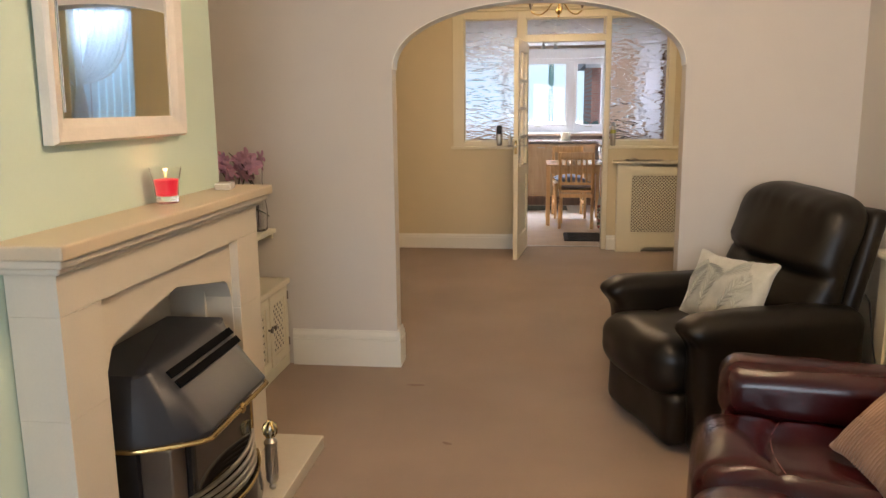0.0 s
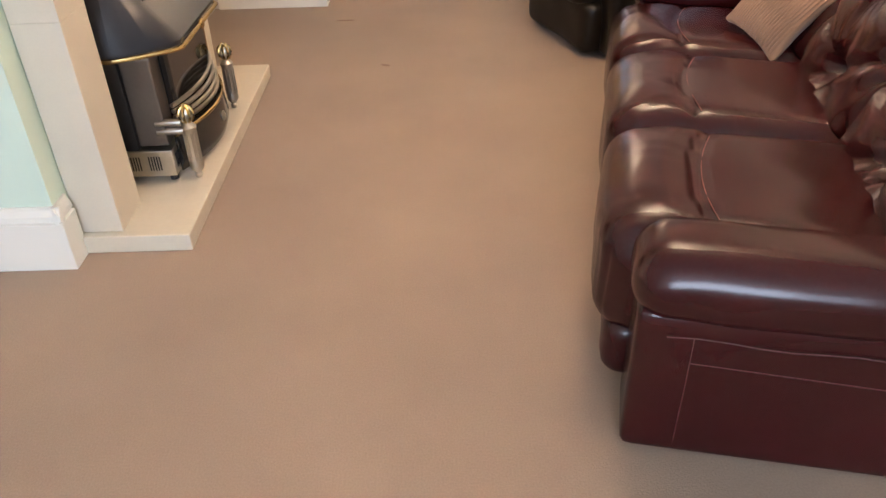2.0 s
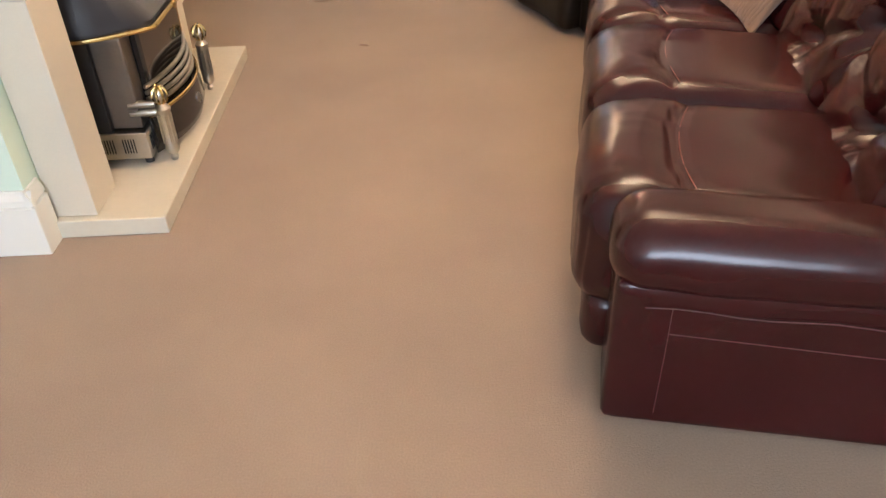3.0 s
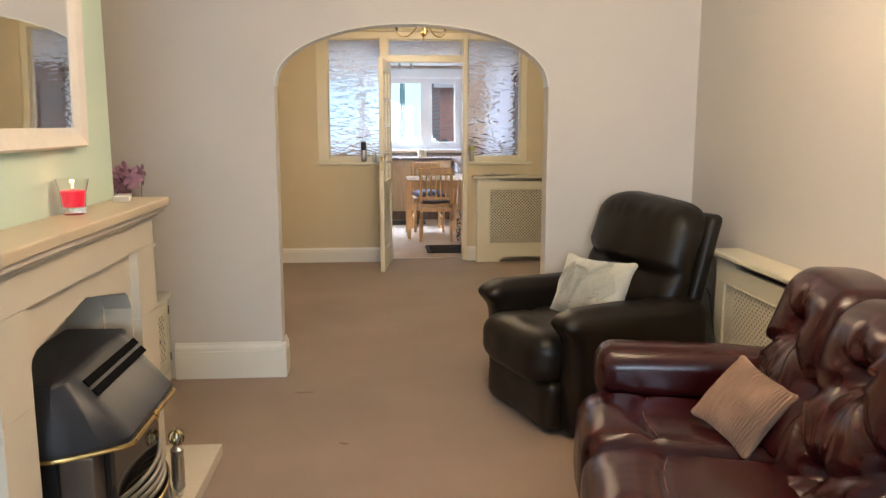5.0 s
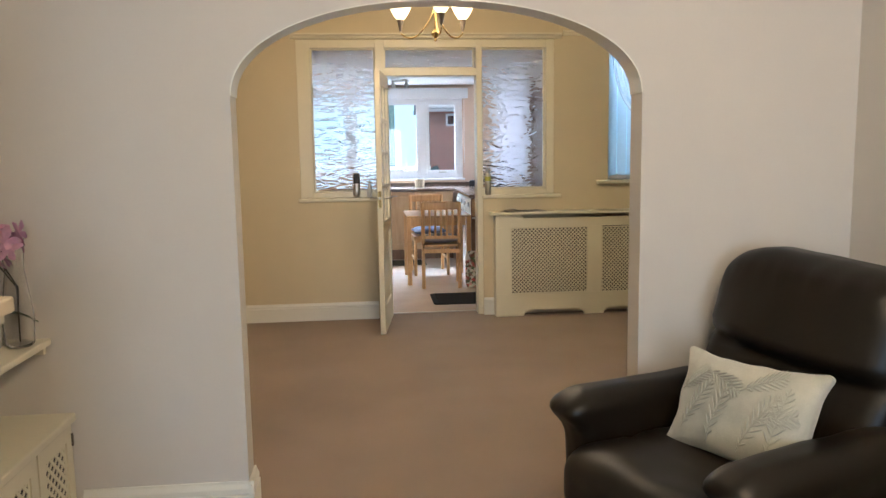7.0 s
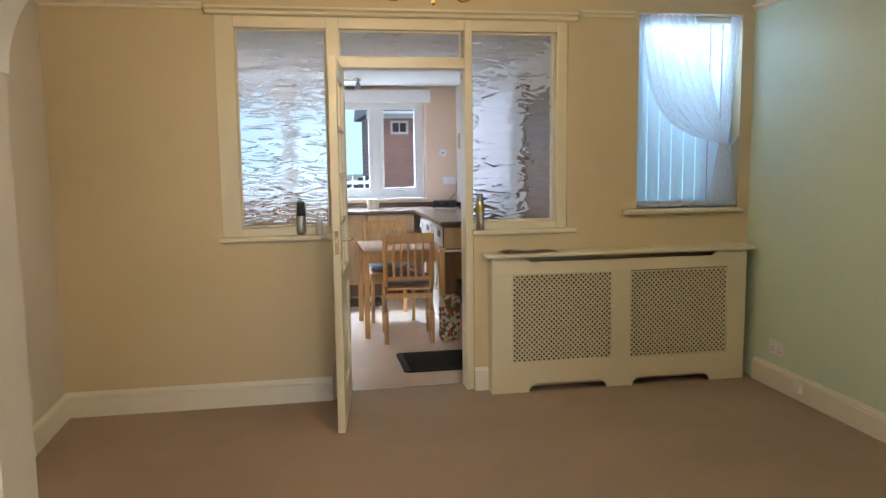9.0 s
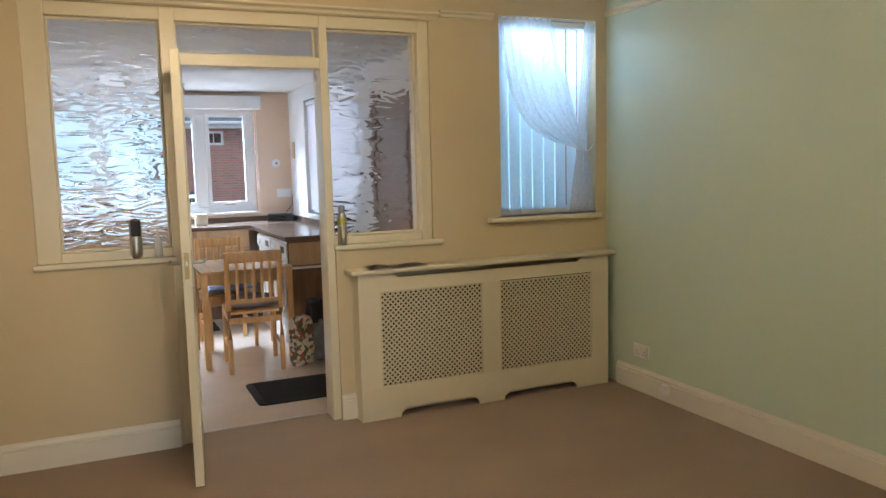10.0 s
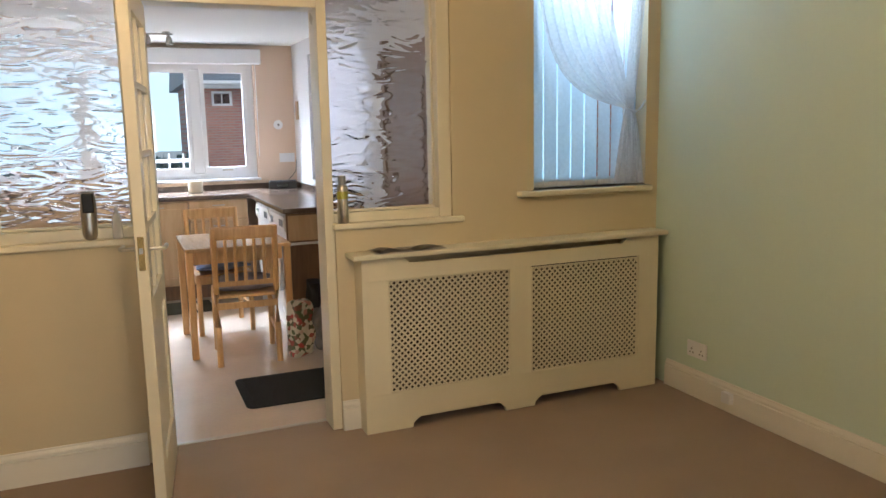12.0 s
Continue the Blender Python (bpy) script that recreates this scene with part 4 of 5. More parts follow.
part("seat", rounded(-0.265, 0.265, -0.085, 0.56, 0.235, 0.455, 0.085, 28, seat_r), BLACKL, recliner, "plump leather seat rolling over the front", "all")
part("footrest", rounded(-0.262, 0.262, -0.050, 0.08, 0.02, 0.255, 0.045, 18, soft(0.008, 8, 2)), BLACKL, recliner, "closed padded footrest", "all")


def headrest(p, u):
    h = (p.z - 0.40) / 0.62
    if u.y < 0.2:
        crease = 0.47 - 0.035 * u.x + 0.035 * u.x ** 2
        over = max(0.0, min(1.0, (h - crease) / 0.10))
        p.y -= (0.058 * over * (1 - 0.55 * max(0.0, (h - 0.6) / 0.4) ** 2) + 0.030 * (1 - over) * math.sin(math.pi * min(max(h / 0.48, 0), 1))) * (1 - 0.75 * u.x ** 4)
        p.y += 0.024 * math.exp(-((h - crease) / 0.022) ** 2) * (1 - 0.6 * u.x ** 4)
        gather = noise.noise(Vector((p.x * 26, 1.5, h * 2.5))) * math.exp(-((h - 0.95) / 0.09) ** 2) * (0.35 + 0.65 * abs(u.x))
        p.y += 0.012 * gather
        p.z += 0.006 * gather * max(u.z, 0)
    p.x *= 1 - 0.07 * max(u.z, 0) ** 4
    p.z += (0.010 * math.exp(-((u.x + 0.45) / 0.30) ** 2) - 0.030 * max(u.x, 0) ** 2 - 0.030 * u.x ** 6) * max(u.z, 0)
    p.y += (p.z - 0.40) * 0.28
    return p + Vector((wrinkled(p, 0.006, 7), wrinkled(p, 0.012, 6, 4), wrinkled(p, 0.006, 7, 8)))


part("backrest", rounded(-0.330, 0.295, 0.46, 0.60, 0.40, 1.030, 0.065, 52, headrest), BLACKL, recliner, "padded leather back with an overhanging headrest", "all")


def lean(p, u):
    p.y += (p.z - 0.3) * 0.26
    return p + Vector((wrinkled(p, 0.004, 6), 0, 0))


part("back_shell", rounded(-0.335, 0.295, 0.575, 0.655, 0.10, 0.965, 0.035, 16, lean), BLACKL, recliner, "", "all")
for s in (-1, 1):
    x0_, x1_ = sorted((s * 0.236 - 0.004, s * 0.372 - 0.004))

    def arm_form(p, u):
        nose = math.exp(-((p.z - 0.535) / 0.050) ** 2)
        p.y -= 0.050 * nose * max(0.0, -u.y) - 0.020 * max(0.0, -u.y) * max(0.0, -u.z)
        p.x += s * 0.012 * math.exp(-((p.z - 0.53) / 0.06) ** 2) * (1 if s * u.x > 0 else 0)
        p.z += (0.014 * (1 - u.x ** 2) - 0.045 * max(u.y - 0.2, 0) ** 2 - 0.018 * max(-u.y - 0.5, 0)) * max(u.z, 0)
        pucker = noise.noise(Vector((p.x * 30, 0, p.z * 4))) * math.exp(-((p.z - 0.47) / 0.05) ** 2) * max(0.0, -u.y)
        return p + Vector((wrinkled(p, 0.008, 7, s), wrinkled(p, 0.008, 8, 2) + 0.008 * pucker, wrinkled(p, 0.007, 8, 6)))
    arm = part("arm", rounded(x0_, x1_, 0.005, 0.69, 0.01, 0.590, 0.052, 34, arm_form), BLACKL, recliner, "padded leather arm with a rounded nose", "all")
    xo = x1_ + 0.001 if s > 0 else x0_ - 0.001
    part("seam", tube([(xo + s * 0.002, 0.11 + 0.02 * math.sin(i), 0.06 + 0.42 * i / 8) for i in range(9)], 0.0012, 6), BLACKL, arm)
for o in recliner.children_recursive:
    o.data.transform(Matrix.Diagonal((1.15, 1.07, 1.0, 1)))
flex = thing("power_cable", pose(0, 0, 0), "thin black power cable beside the chair", "cable")
part("cord", tube([(1.76, 3.40, 0.64), (1.795, 3.44, 0.60), (1.80, 3.42, 0.52), (1.805, 3.385, 0.40), (1.81, 3.325, 0.29), (1.815, 3.26, 0.15), (1.82, 3.20, 0.03), (1.825, 3.08, 0.006)], 0.004, 6), BLACK, flex, "", True)

lumbar = thing("lumbar_cushion", aim((1.265, 3.565, 0.605), (-0.86, -0.36, 0.40), -3), "silver-grey velvet oblong cushion embossed with leaves", "cushion")
part("cover", cushion(34, 0.49, 0.31, 0.14, 0, 7.0, 0.005), SAGE, lumbar, "", "all")
LEAFV = mat("velvet_leaf_sheen", (0.44, 0.435, 0.36), 0.6, vary=0.1, fine=240, sheen=0.3)


def on_pillow(x, z):
    """A point on the cushion's face; x and z run over its half width and half height."""
    f = max(0.0, 1 - abs(x / 0.245) ** 2.6) ** 0.55 * max(0.0, 1 - abs(z / 0.155) ** 2.6) ** 0.55
    return (x * 0.97, -0.070 * (0.06 + 0.94 * f) - 0.0035, z * 0.97)


for x, z, a, L in ((-0.17, -0.10, 62, 0.19), (-0.06, -0.12, 78, 0.21), (0.05, -0.12, 62, 0.22), (0.15, -0.12, 84, 0.22), (0.09, -0.02, 20, 0.13), (-0.20, 0.02, 40, 0.12), (-0.11, 0.10, -20, 0.15), (0.03, 0.06, 30, 0.14)):
    bm = bmesh.new()
    dx, dz = math.cos(radians(a)), math.sin(radians(a))
    tube([on_pillow(x + dx * L * i / 8, z + dz * L * i / 8) for i in range(9)], 0.0018, 5, bm)
    for i in range(1, 9):
        for sgn in (-1, 1):
            b = radians(a + sgn * 38)
            ll = 0.055 * math.sin(math.pi * (i + 0.6) / 10)
            bx_, bz_ = x + dx * L * i / 9, z + dz * L * i / 9
            tube([on_pillow(bx_ + math.cos(b) * ll * q / 4, bz_ + math.sin(b) * ll * q / 4) for q in range(5)], [0.0012, 0.003, 0.0035, 0.0025, 0.0008], 5, bm)
    part("leaf_emboss", bm, LEAFV, lumbar, "", True)


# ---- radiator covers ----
# dark brown puts the shade inside the covers into the radiator's colour
RADIATOR = mat("shade_brown_radiator", (0.06, 0.045, 0.03), 0.7, vary=0.15)
def radiator_cover(name, m, width, height, depth, panels, label, notches, pitch, end_left=True):
    """Cabinet in front of a radiator. Local x runs along the front, y into the wall."""
    ob = thing(name, m, label, "radiator cover")
    g0, g1 = panels[0][1], panels[0][2]
    bottom = [(0, 0)]
    for a, b in notches:
        bottom += [(a, 0), (a + 0.004, 0.022), (a + 0.026, 0.040), (a + 0.045, 0.052), (b - 0.045, 0.052), (b - 0.026, 0.040), (b - 0.004, 0.022), (b, 0)]
    bottom += [(width, 0), (width, g0), (0, g0)]
    front = part("front_panel", extrude(bottom, "y", 0, 0.018), IVORY, ob)
    part("stile", boxes((0, panels[0][0][0], 0, 0.018, g0 + 0.0005, g1)), IVORY, ob)
    part("stile", boxes((panels[-1][0][1], width, 0, 0.018, g0 + 0.0005, g1)), IVORY, ob)
    for (a, b) in zip(panels, panels[1:]):
        part("stile", boxes((a[0][1], b[0][0], 0, 0.018, g0 + 0.0005, g1)), IVORY, ob)
    sa, sb = width * 0.13, width * 0.87
    h = height - 0.026
    upper = [(0, g1 + 0.0005), (width, g1 + 0.0005), (width, h), (sb + 0.02, h), (sb, h - 0.012), (sb - 0.02, h - 0.030), (sa + 0.02, h - 0.030), (sa, h - 0.012), (sa - 0.02, h), (0, h)]
    part("top_rail", extrude(upper, "y", 0, 0.018), IVORY, ob)
    part("shelf", boxes((-0.045, width + 0.045, -0.03, depth, height - 0.024, height), bevel=0.007, seg=3), IVORY, ob, "ivory painted shelf top")
    for x in (0.0, width - 0.018):
        part("end_panel", boxes((x + 0.0005, x + 0.0175, 0.0185, depth, 0, h)), IVORY, ob)
    for (a, b), z0, z1 in panels:
        g = part("grille", lattice(b - a, z1 - z0, pitch, 0.004), IVORY, ob, "ivory pierced grille with cross-shaped holes")
        g.location = (a, 0.006, z0)
        for q in ((a, a + 0.006, z0, z1), (b - 0.006, b, z0, z1), (a + 0.006, b - 0.006, z0, z0 + 0.006), (a + 0.006, b - 0.006, z1 - 0.006, z1)):
            part("bead", boxes((q[0], q[1], -0.004, 0.0055, q[2], q[3])), IVORY, ob)
    part("radiator", boxes((0.08, width - 0.08, depth - 0.07, depth - 0.02, 0.1, height - 0.12)), RADIATOR, ob, "radiator coloured dark brown for the shade behind the grille")
    return ob


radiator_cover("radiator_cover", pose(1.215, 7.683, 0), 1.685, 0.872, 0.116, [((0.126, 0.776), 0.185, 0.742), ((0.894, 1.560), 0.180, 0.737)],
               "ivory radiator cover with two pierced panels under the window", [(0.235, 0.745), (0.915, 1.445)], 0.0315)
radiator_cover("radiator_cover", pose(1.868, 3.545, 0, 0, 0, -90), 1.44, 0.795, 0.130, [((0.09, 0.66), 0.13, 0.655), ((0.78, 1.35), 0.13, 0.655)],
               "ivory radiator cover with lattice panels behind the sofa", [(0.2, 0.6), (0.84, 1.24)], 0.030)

paper = thing("magazine", pose(1.45, 7.73, 0.8735, 0, 0, 4), "curled magazine lying on the radiator cover", "magazine")
bm = bmesh.new()
rows_ = []
for i in range(13):
    x = -0.17 + 0.34 * i / 12
    z = 0.004 + 0.022 * math.exp(-((x + 0.11) / 0.05) ** 2) + 0.010 * math.exp(-((x - 0.12) / 0.05) ** 2)
    rows_.append([bm.verts.new((x, y, z * (1.2 if y < 0 else 0.5))) for y in (-0.085, 0.055)])
for a, b in zip(rows_, rows_[1:]):
    bm.faces.new((a[0], b[0], b[1], a[1]))
bmesh.ops.solidify(bm, geom=bm.faces[:], thickness=0.003)
part("pages", bm, PAPER, paper, "", "all")
bm = boxes((-0.15, 0.18, -0.075, 0.06, 0.0, 0.0035))
part("lower_pages", bm, PAPER, paper)

# ---- chandelier ----
chand = thing("chandelier", pose(0.60, 6.08, TOP), "brass three-arm chandelier with lit frosted glass shades", "chandelier")
part("ceiling_rose", lathe([(0.055, 0.0), (0.05, -0.02), (0.012, -0.03), (0.0, -0.032)], 20), BRASS, chand, "", True)
part("stem", tube([(0, 0, -0.03), (0, 0, -0.46)], 0.007, 10), BRASS, chand, "", True)
part("hub", lathe([(0.0, -0.505), (0.010, -0.498), (0.006, -0.485), (0.022, -0.47), (0.026, -0.455), (0.012, -0.435), (0.0, -0.43)], 18), BRASS, chand, "", True)
for bx, by in ((0.40, 6.15), (0.77, 6.15), (0.62, 5.92)):
    d = Vector((bx - 0.60, by - 6.08, 0))
    pts = [d * u + Vector((0, 0, -0.30 - 0.17 * math.sin(u * math.pi * 0.72) ** 0.8 - 0.01 * u)) for u in [i / 12 for i in range(13)]]
    arm = part("arm", tube(pts, 0.005, 8), BRASS, chand, "curved brass arm", True)
    top = pts[-1]
    m = Matrix.Translation((d.x, d.y, 0))
    part("cup", lathe([(0.006, -0.435), (0.010, -0.42), (0.020, -0.375), (0.022, -0.368), (0.0, -0.366)], 16, None, m), DULL, chand, "", True)
    s = part("shade", lathe([(0.022, -0.366), (0.040, -0.345), (0.062, -0.300), (0.070, -0.285), (0.067, -0.285), (0.058, -0.303), (0.036, -0.346), (0.018, -0.362)], 24, None, m), SHADE, chand, "lit frosted glass shade", True)
    s.visible_shadow = False
# plain pendant of the front room
pend = thing("ceiling_light", pose(0.85, 2.05, TOP), "brass ceiling light with three frosted shades", "ceiling light")
part("stem", tube([(0, 0, 0), (0, 0, -0.34)], 0.008, 10), BRASS, pend, "", True)
for bx, by in ((-0.15, 0.09), (0.15, 0.09), (0.0, -0.18)):
    part("arm", tube([(0, 0, -0.33), (bx, by, -0.35)], 0.005, 8), BRASS, pend)
    s = part("shade", lathe([(0.022, -0.346), (0.040, -0.325), (0.062, -0.280), (0.070, -0.265), (0.067, -0.265), (0.058, -0.283), (0.036, -0.326), (0.018, -0.342)], 24, None, Matrix.Translation((bx, by, 0))), SHADE, pend, "", True)
    s.visible_shadow = False

# ---- door to the kitchen, standing open ----
DA = math.degrees(math.atan2(7.196 - 7.872, 0.279 - 0.358))
door = thing("door_1", pose(0.348, 7.872, 0.008, 0, 0, DA), "ivory half-glazed door standing open into the room", "door", kind="structure")
DW, DH, DT = 0.695, 1.965, 0.040
for s in ((0, 0.095, 0, DH), (DW - 0.095, DW, 0, DH), (0.0955, DW - 0.0955, DH - 0.10, DH), (0.0955, DW - 0.0955, 0, 0.20), (0.0955, DW - 0.0955, 0.74, 0.84)):
    part("door_rail", boxes((s[0], s[1], -DT / 2, DT / 2, s[2], s[3]), bevel=0.002, seg=1), IVORY, door)
part("lower_panel", boxes((0.0955, DW - 0.0955, -0.008, 0.008, 0.20, 0.74)), IVORY, door)
for z in (1.10, 1.36, 1.61):
    part("glazing_bar", boxes((0.0955, DW - 0.0955, -0.014, 0.014, z - 0.012, z + 0.012)), IVORY, door)
part("glazing_bar", boxes((DW / 2 - 0.011, DW / 2 + 0.011, -0.0135, 0.0135, 0.84, DH - 0.10)), IVORY, door)
for i, (za, zb) in enumerate(((0.84, 1.088), (1.112, 1.348), (1.372, 1.598), (1.622, DH - 0.10))):
    for xa, xb in ((0.0955, DW / 2 - 0.011), (DW / 2 + 0.011, DW - 0.0955)):
        pn = part("pane", boxes((xa, xb, -0.002, 0.002, za, zb)), PANE, door, "clear glass pane")
        pn.visible_shadow = False
for s in (-1, 1):
    pl = part("handle_plate", boxes((DW - 0.068, DW - 0.030, s * (DT / 2 + 0.0005), s * (DT / 2 + 0.005), 0.93, 1.09), bevel=0.0015, seg=1), STEEL, door, "satin steel plate")
    part("lever", tube([(DW - 0.049, s * (DT / 2 + 0.005), 1.03), (DW - 0.049, s * (DT / 2 + 0.045), 1.03), (DW - 0.062, s * (DT / 2 + 0.055), 1.03), (DW - 0.15, s * (DT / 2 + 0.055), 1.027)], 0.008, 10), STEEL, pl, "steel lever handle", True)
part("latch_plate", boxes((DW + 0.0002, DW + 0.002, -0.011, 0.011, 0.96, 1.08)), BRASS, door)
part("bolt", boxes((DW + 0.002, DW + 0.012, -0.006, 0.006, 1.02, 1.04)), STEEL, door)
structure("threshold", boxes((0.338, 1.084, 7.945, 7.972, -0.004, 0.006), bevel=0.002), STEEL, "thin metal carpet strip in the doorway", "threshold")

# small things on the screen's sill, socket, plug box
can = thing("aerosol_can", pose(1.172, 7.805, SZ0 + 0.0305), "grey aerosol can with a yellow band on the sill", "aerosol can")
part("body", lathe([(0.024, 0.0), (0.026, 0.004), (0.026, 0.165), (0.020, 0.178), (0.0, 0.18)], 22), STEEL, can, "", True)
part("label_band", lathe([(0.0265, 0.115), (0.0265, 0.15)], 22), mat("yellow_green_label", (0.45, 0.42, 0.08), 0.4), can, "", True)
part("cap", lathe([(0.018, 0.181), (0.019, 0.215), (0.016, 0.222), (0.0, 0.222)], 22), mat("grey_plastic", (0.32, 0.33, 0.33), 0.4), can, "", True)
part("print_bar", boxes((-0.008, 0.008, -0.0275, -0.0268, 0.04, 0.10)), PAPER, can)
bottle = thing("dispenser", pose(0.090, 7.805, SZ0 + 0.0305), "dark silver upright dispenser with rounded top", "dispenser")
part("body", rounded(-0.030, 0.030, -0.026, 0.026, 0.0, 0.205, 0.026, 12), STEEL, bottle, "", "all")
part("front_face", rounded(-0.022, 0.022, -0.0290, -0.020, 0.115, 0.195, 0.008, 8), BLACK, bottle, "dark oval face", "all")
spray = thing("small_bottle", pose(0.195, 7.81, SZ0 + 0.0305), "small frosted clear plastic bottle", "bottle")
part("body", lathe([(0.018, 0.0), (0.020, 0.004), (0.019, 0.09), (0.007, 0.11), (0.006, 0.14), (0.0, 0.141)], 18), POT, spray, "", True)
socket = thing("wall_socket", pose(BR - 0.0005, 7.43, 0.255), "white double wall socket", "socket")
part("plate", boxes((-0.009, 0, -0.073, 0.073, -0.043, 0.043), bevel=0.003), PVC, socket)
for y in (-0.036, 0.036):
    part("switch", boxes((-0.013, -0.0095, y - 0.006, y + 0.006, 0.015, 0.034)), PVC, socket)
    for dy, dz in ((0, 0.002), (-0.011, -0.018), (0.011, -0.018)):
        part("pin_hole", boxes((-0.0098, -0.0092, y + dy - 0.003, y + dy + 0.003, dz - 0.004, dz + 0.004)), BLACK, socket)
cover = thing("cable_outlet", pose(BR - 0.0205, 7.17, 0.080), "small white outlet box on the skirting", "outlet box")
part("box", boxes((-0.028, 0, -0.030, 0.030, -0.028, 0.028), bevel=0.004), PVC, cover)

# ---- vertical blind and voile at the yard window ----
blind = thing("vertical_blind", pose(2.19, YB + 0.07, 1.12), "white vertical fabric blind in the window, blue daylight put in its colour", "blind")
part("head_rail", boxes((0.01, 0.69, -0.018, 0.018, 1.165, 1.20), bevel=0.003), PVC, blind)
for k in range(8):
    x = 0.055 + 0.084 * k
    bm = bmesh.new()
    a = radians(11)
    c, s = math.cos(a) * 0.0445, math.sin(a) * 0.0445
    vs = []
    for z in (0.03, 1.165):
        vs.append([bm.verts.new((x + t * c, t * s - 0.006 * (1 - t * t), z)) for t in (-1, -0.5, 0, 0.5, 1)])
    for i in range(4):
        bm.faces.new((vs[0][i], vs[0][i + 1], vs[1][i + 1], vs[1][i]))
    part("vane", bm, VANE, blind, "", "all")
    part("weight", boxes((x - 0.038, x + 0.038, -0.002, 0.002, 0.005, 0.03)), PVC, blind)
voile = thing("voile_curtain", pose(2.19, YB + 0.012, 1.12), "white sheer voile swept aside and tied", "curtain")


def drape(p0, p1, bulge, folds, depth, spread, nu=60, nv=40):
    """A sheet gathered from the rail (p0 to p1) down to the tie, then hanging."""
    bm = bmesh.new()
    tie = Vector((0.585, 0.0, 0.395))
    grid = []
    for j in range(nv + 1):
        v = j / nv
        row = []
        for i in range(nu + 1):
            u = i / nu
            top = Vector((p0 + (p1 - p0) * u, 0, 1.20))
            if v < 0.72:
                w_ = v / 0.72
                end = tie + Vector(((u - 0.5) * 0.055, 0, (0.5 - u) * 0.03))
                q = top.lerp(end, w_)
                q.x -= (1 - u) * bulge * math.sin(math.pi * w_) * 0.55
                q.z -= (1 - u) * bulge * math.sin(math.pi * w_) * 0.75
                gather = 1 - 0.55 * w_
            else:
                w_ = (v - 0.72) / 0.28
                end = Vector((0.595 + (u - 0.5) * (0.055 + spread * w_ ** 0.7), 0, 0.40 + (0.5 - u) * 0.03 * (1 - w_)))
                q = Vector((end.x, 0, end.z + (0.005 - end.z) * w_))
                gather = 0.45 + 0.3 * w_
            q.y = -depth * gather * math.sin(u * folds * 2 * math.pi + 0.6 * math.sin(v * 5)) - 0.012 + 0.004 * math.sin(u * 61)
            row.append(bm.verts.new(q))
        grid.append(row)
    for a, b in zip(grid, grid[1:]):
        for i in range(nu):
            bm.faces.new((a[i], a[i + 1], b[i + 1], b[i]))
    return bm


part("drape", drape(0.002, 0.37, 0.25, 8, 0.020, 0.13), SHEER, voile, "sheer swept drape", "all")
part("drape", drape(0.62, 0.695, 0.02, 5, 0.012, 0.14), SHEER, voile, "sheer side drape", "all")
part("tie_back", tube([(0.56, -0.03, 0.405), (0.605, -0.045, 0.39), (0.65, -0.03, 0.41), (0.695, -0.01, 0.45)], 0.006, 6), SHEER, voile, "", True)
part("curtain_wire", tube([(0.0, -0.012, 1.20), (0.70, -0.012, 1.20)], 0.004, 6), PVC, voile)

# ---- kitchen ----
kwin = thing("window_3", pose(0, 0, 0), "white plastic framed kitchen window", "window", kind="structure")
ky = YK + 0.06
cols = (WX0, -0.02, 0.905, 1.42)
part("window_frame", boxes((WX0, WX1, ky, ky + 0.06, WZ0, WZ0 + 0.06)), PVC, kwin)
part("window_frame", boxes((WX0, WX1, ky, ky + 0.06, WZ1 - 0.05, WZ1)), PVC, kwin)
for x0_, x1_ in ((WX0, WX0 + 0.06), (-0.05, 0.01), (0.885, 0.985), (WX1 - 0.07, WX1)):
    part("mullion", boxes((x0_, x1_, ky + 0.001, ky + 0.061, WZ0 + 0.06, WZ1 - 0.05), bevel=0.004, seg=1), PVC, kwin)
for x0_, x1_ in ((WX0 + 0.06, -0.05), (0.01, 0.885), (0.985, WX1 - 0.07)):
    for s in ((x0_, x0_ + 0.035, WZ0 + 0.06, WZ1 - 0.05), (x1_ - 0.035, x1_, WZ0 + 0.06, WZ1 - 0.05), (x0_ + 0.035, x1_ - 0.035, WZ0 + 0.06, WZ0 + 0.115), (x0_ + 0.035, x1_ - 0.035, WZ1 - 0.085, WZ1 - 0.05)):
        part("sash", boxes((s[0], s[1], ky - 0.012, ky + 0.03, s[2], s[3])), PVC, kwin)
    pn = part("pane", boxes((x0_ + 0.035, x1_ - 0.035, ky + 0.008, ky + 0.012, WZ0 + 0.115, WZ1 - 0.085)), PANE, kwin)
    pn.visible_shadow = False
    part("window_handle", boxes(((x0_ + x1_) / 2 - 0.05, (x0_ + x1_) / 2 + 0.05, ky - 0.03, ky - 0.013, WZ0 + 0.08, WZ0 + 0.095), bevel=0.004), STEEL, kwin)
part("window_sill", boxes((WX0, WX1 + 0.02, YK - 0.03, ky, WZ0 - 0.02, WZ0 + 0.003), bevel=0.004), PVC, kwin)
pel = thing("blind_fascia", pose(0, YK - 0.0, 2.06), "white fascia of a rolled blind over the window", "blind")
part("fascia", boxes((-1.0, 1.53, -0.10, -0.003, 0.0, 0.135), bevel=0.006), PVC, pel)
part("cord", tube([(1.48, -0.05, 0.0), (1.48, -0.05, -0.85)], 0.003, 6), PVC, pel)
side = thing("window_4", pose(0, 0, 0), "kitchen side window behind a white roller blind", "window", kind="structure")
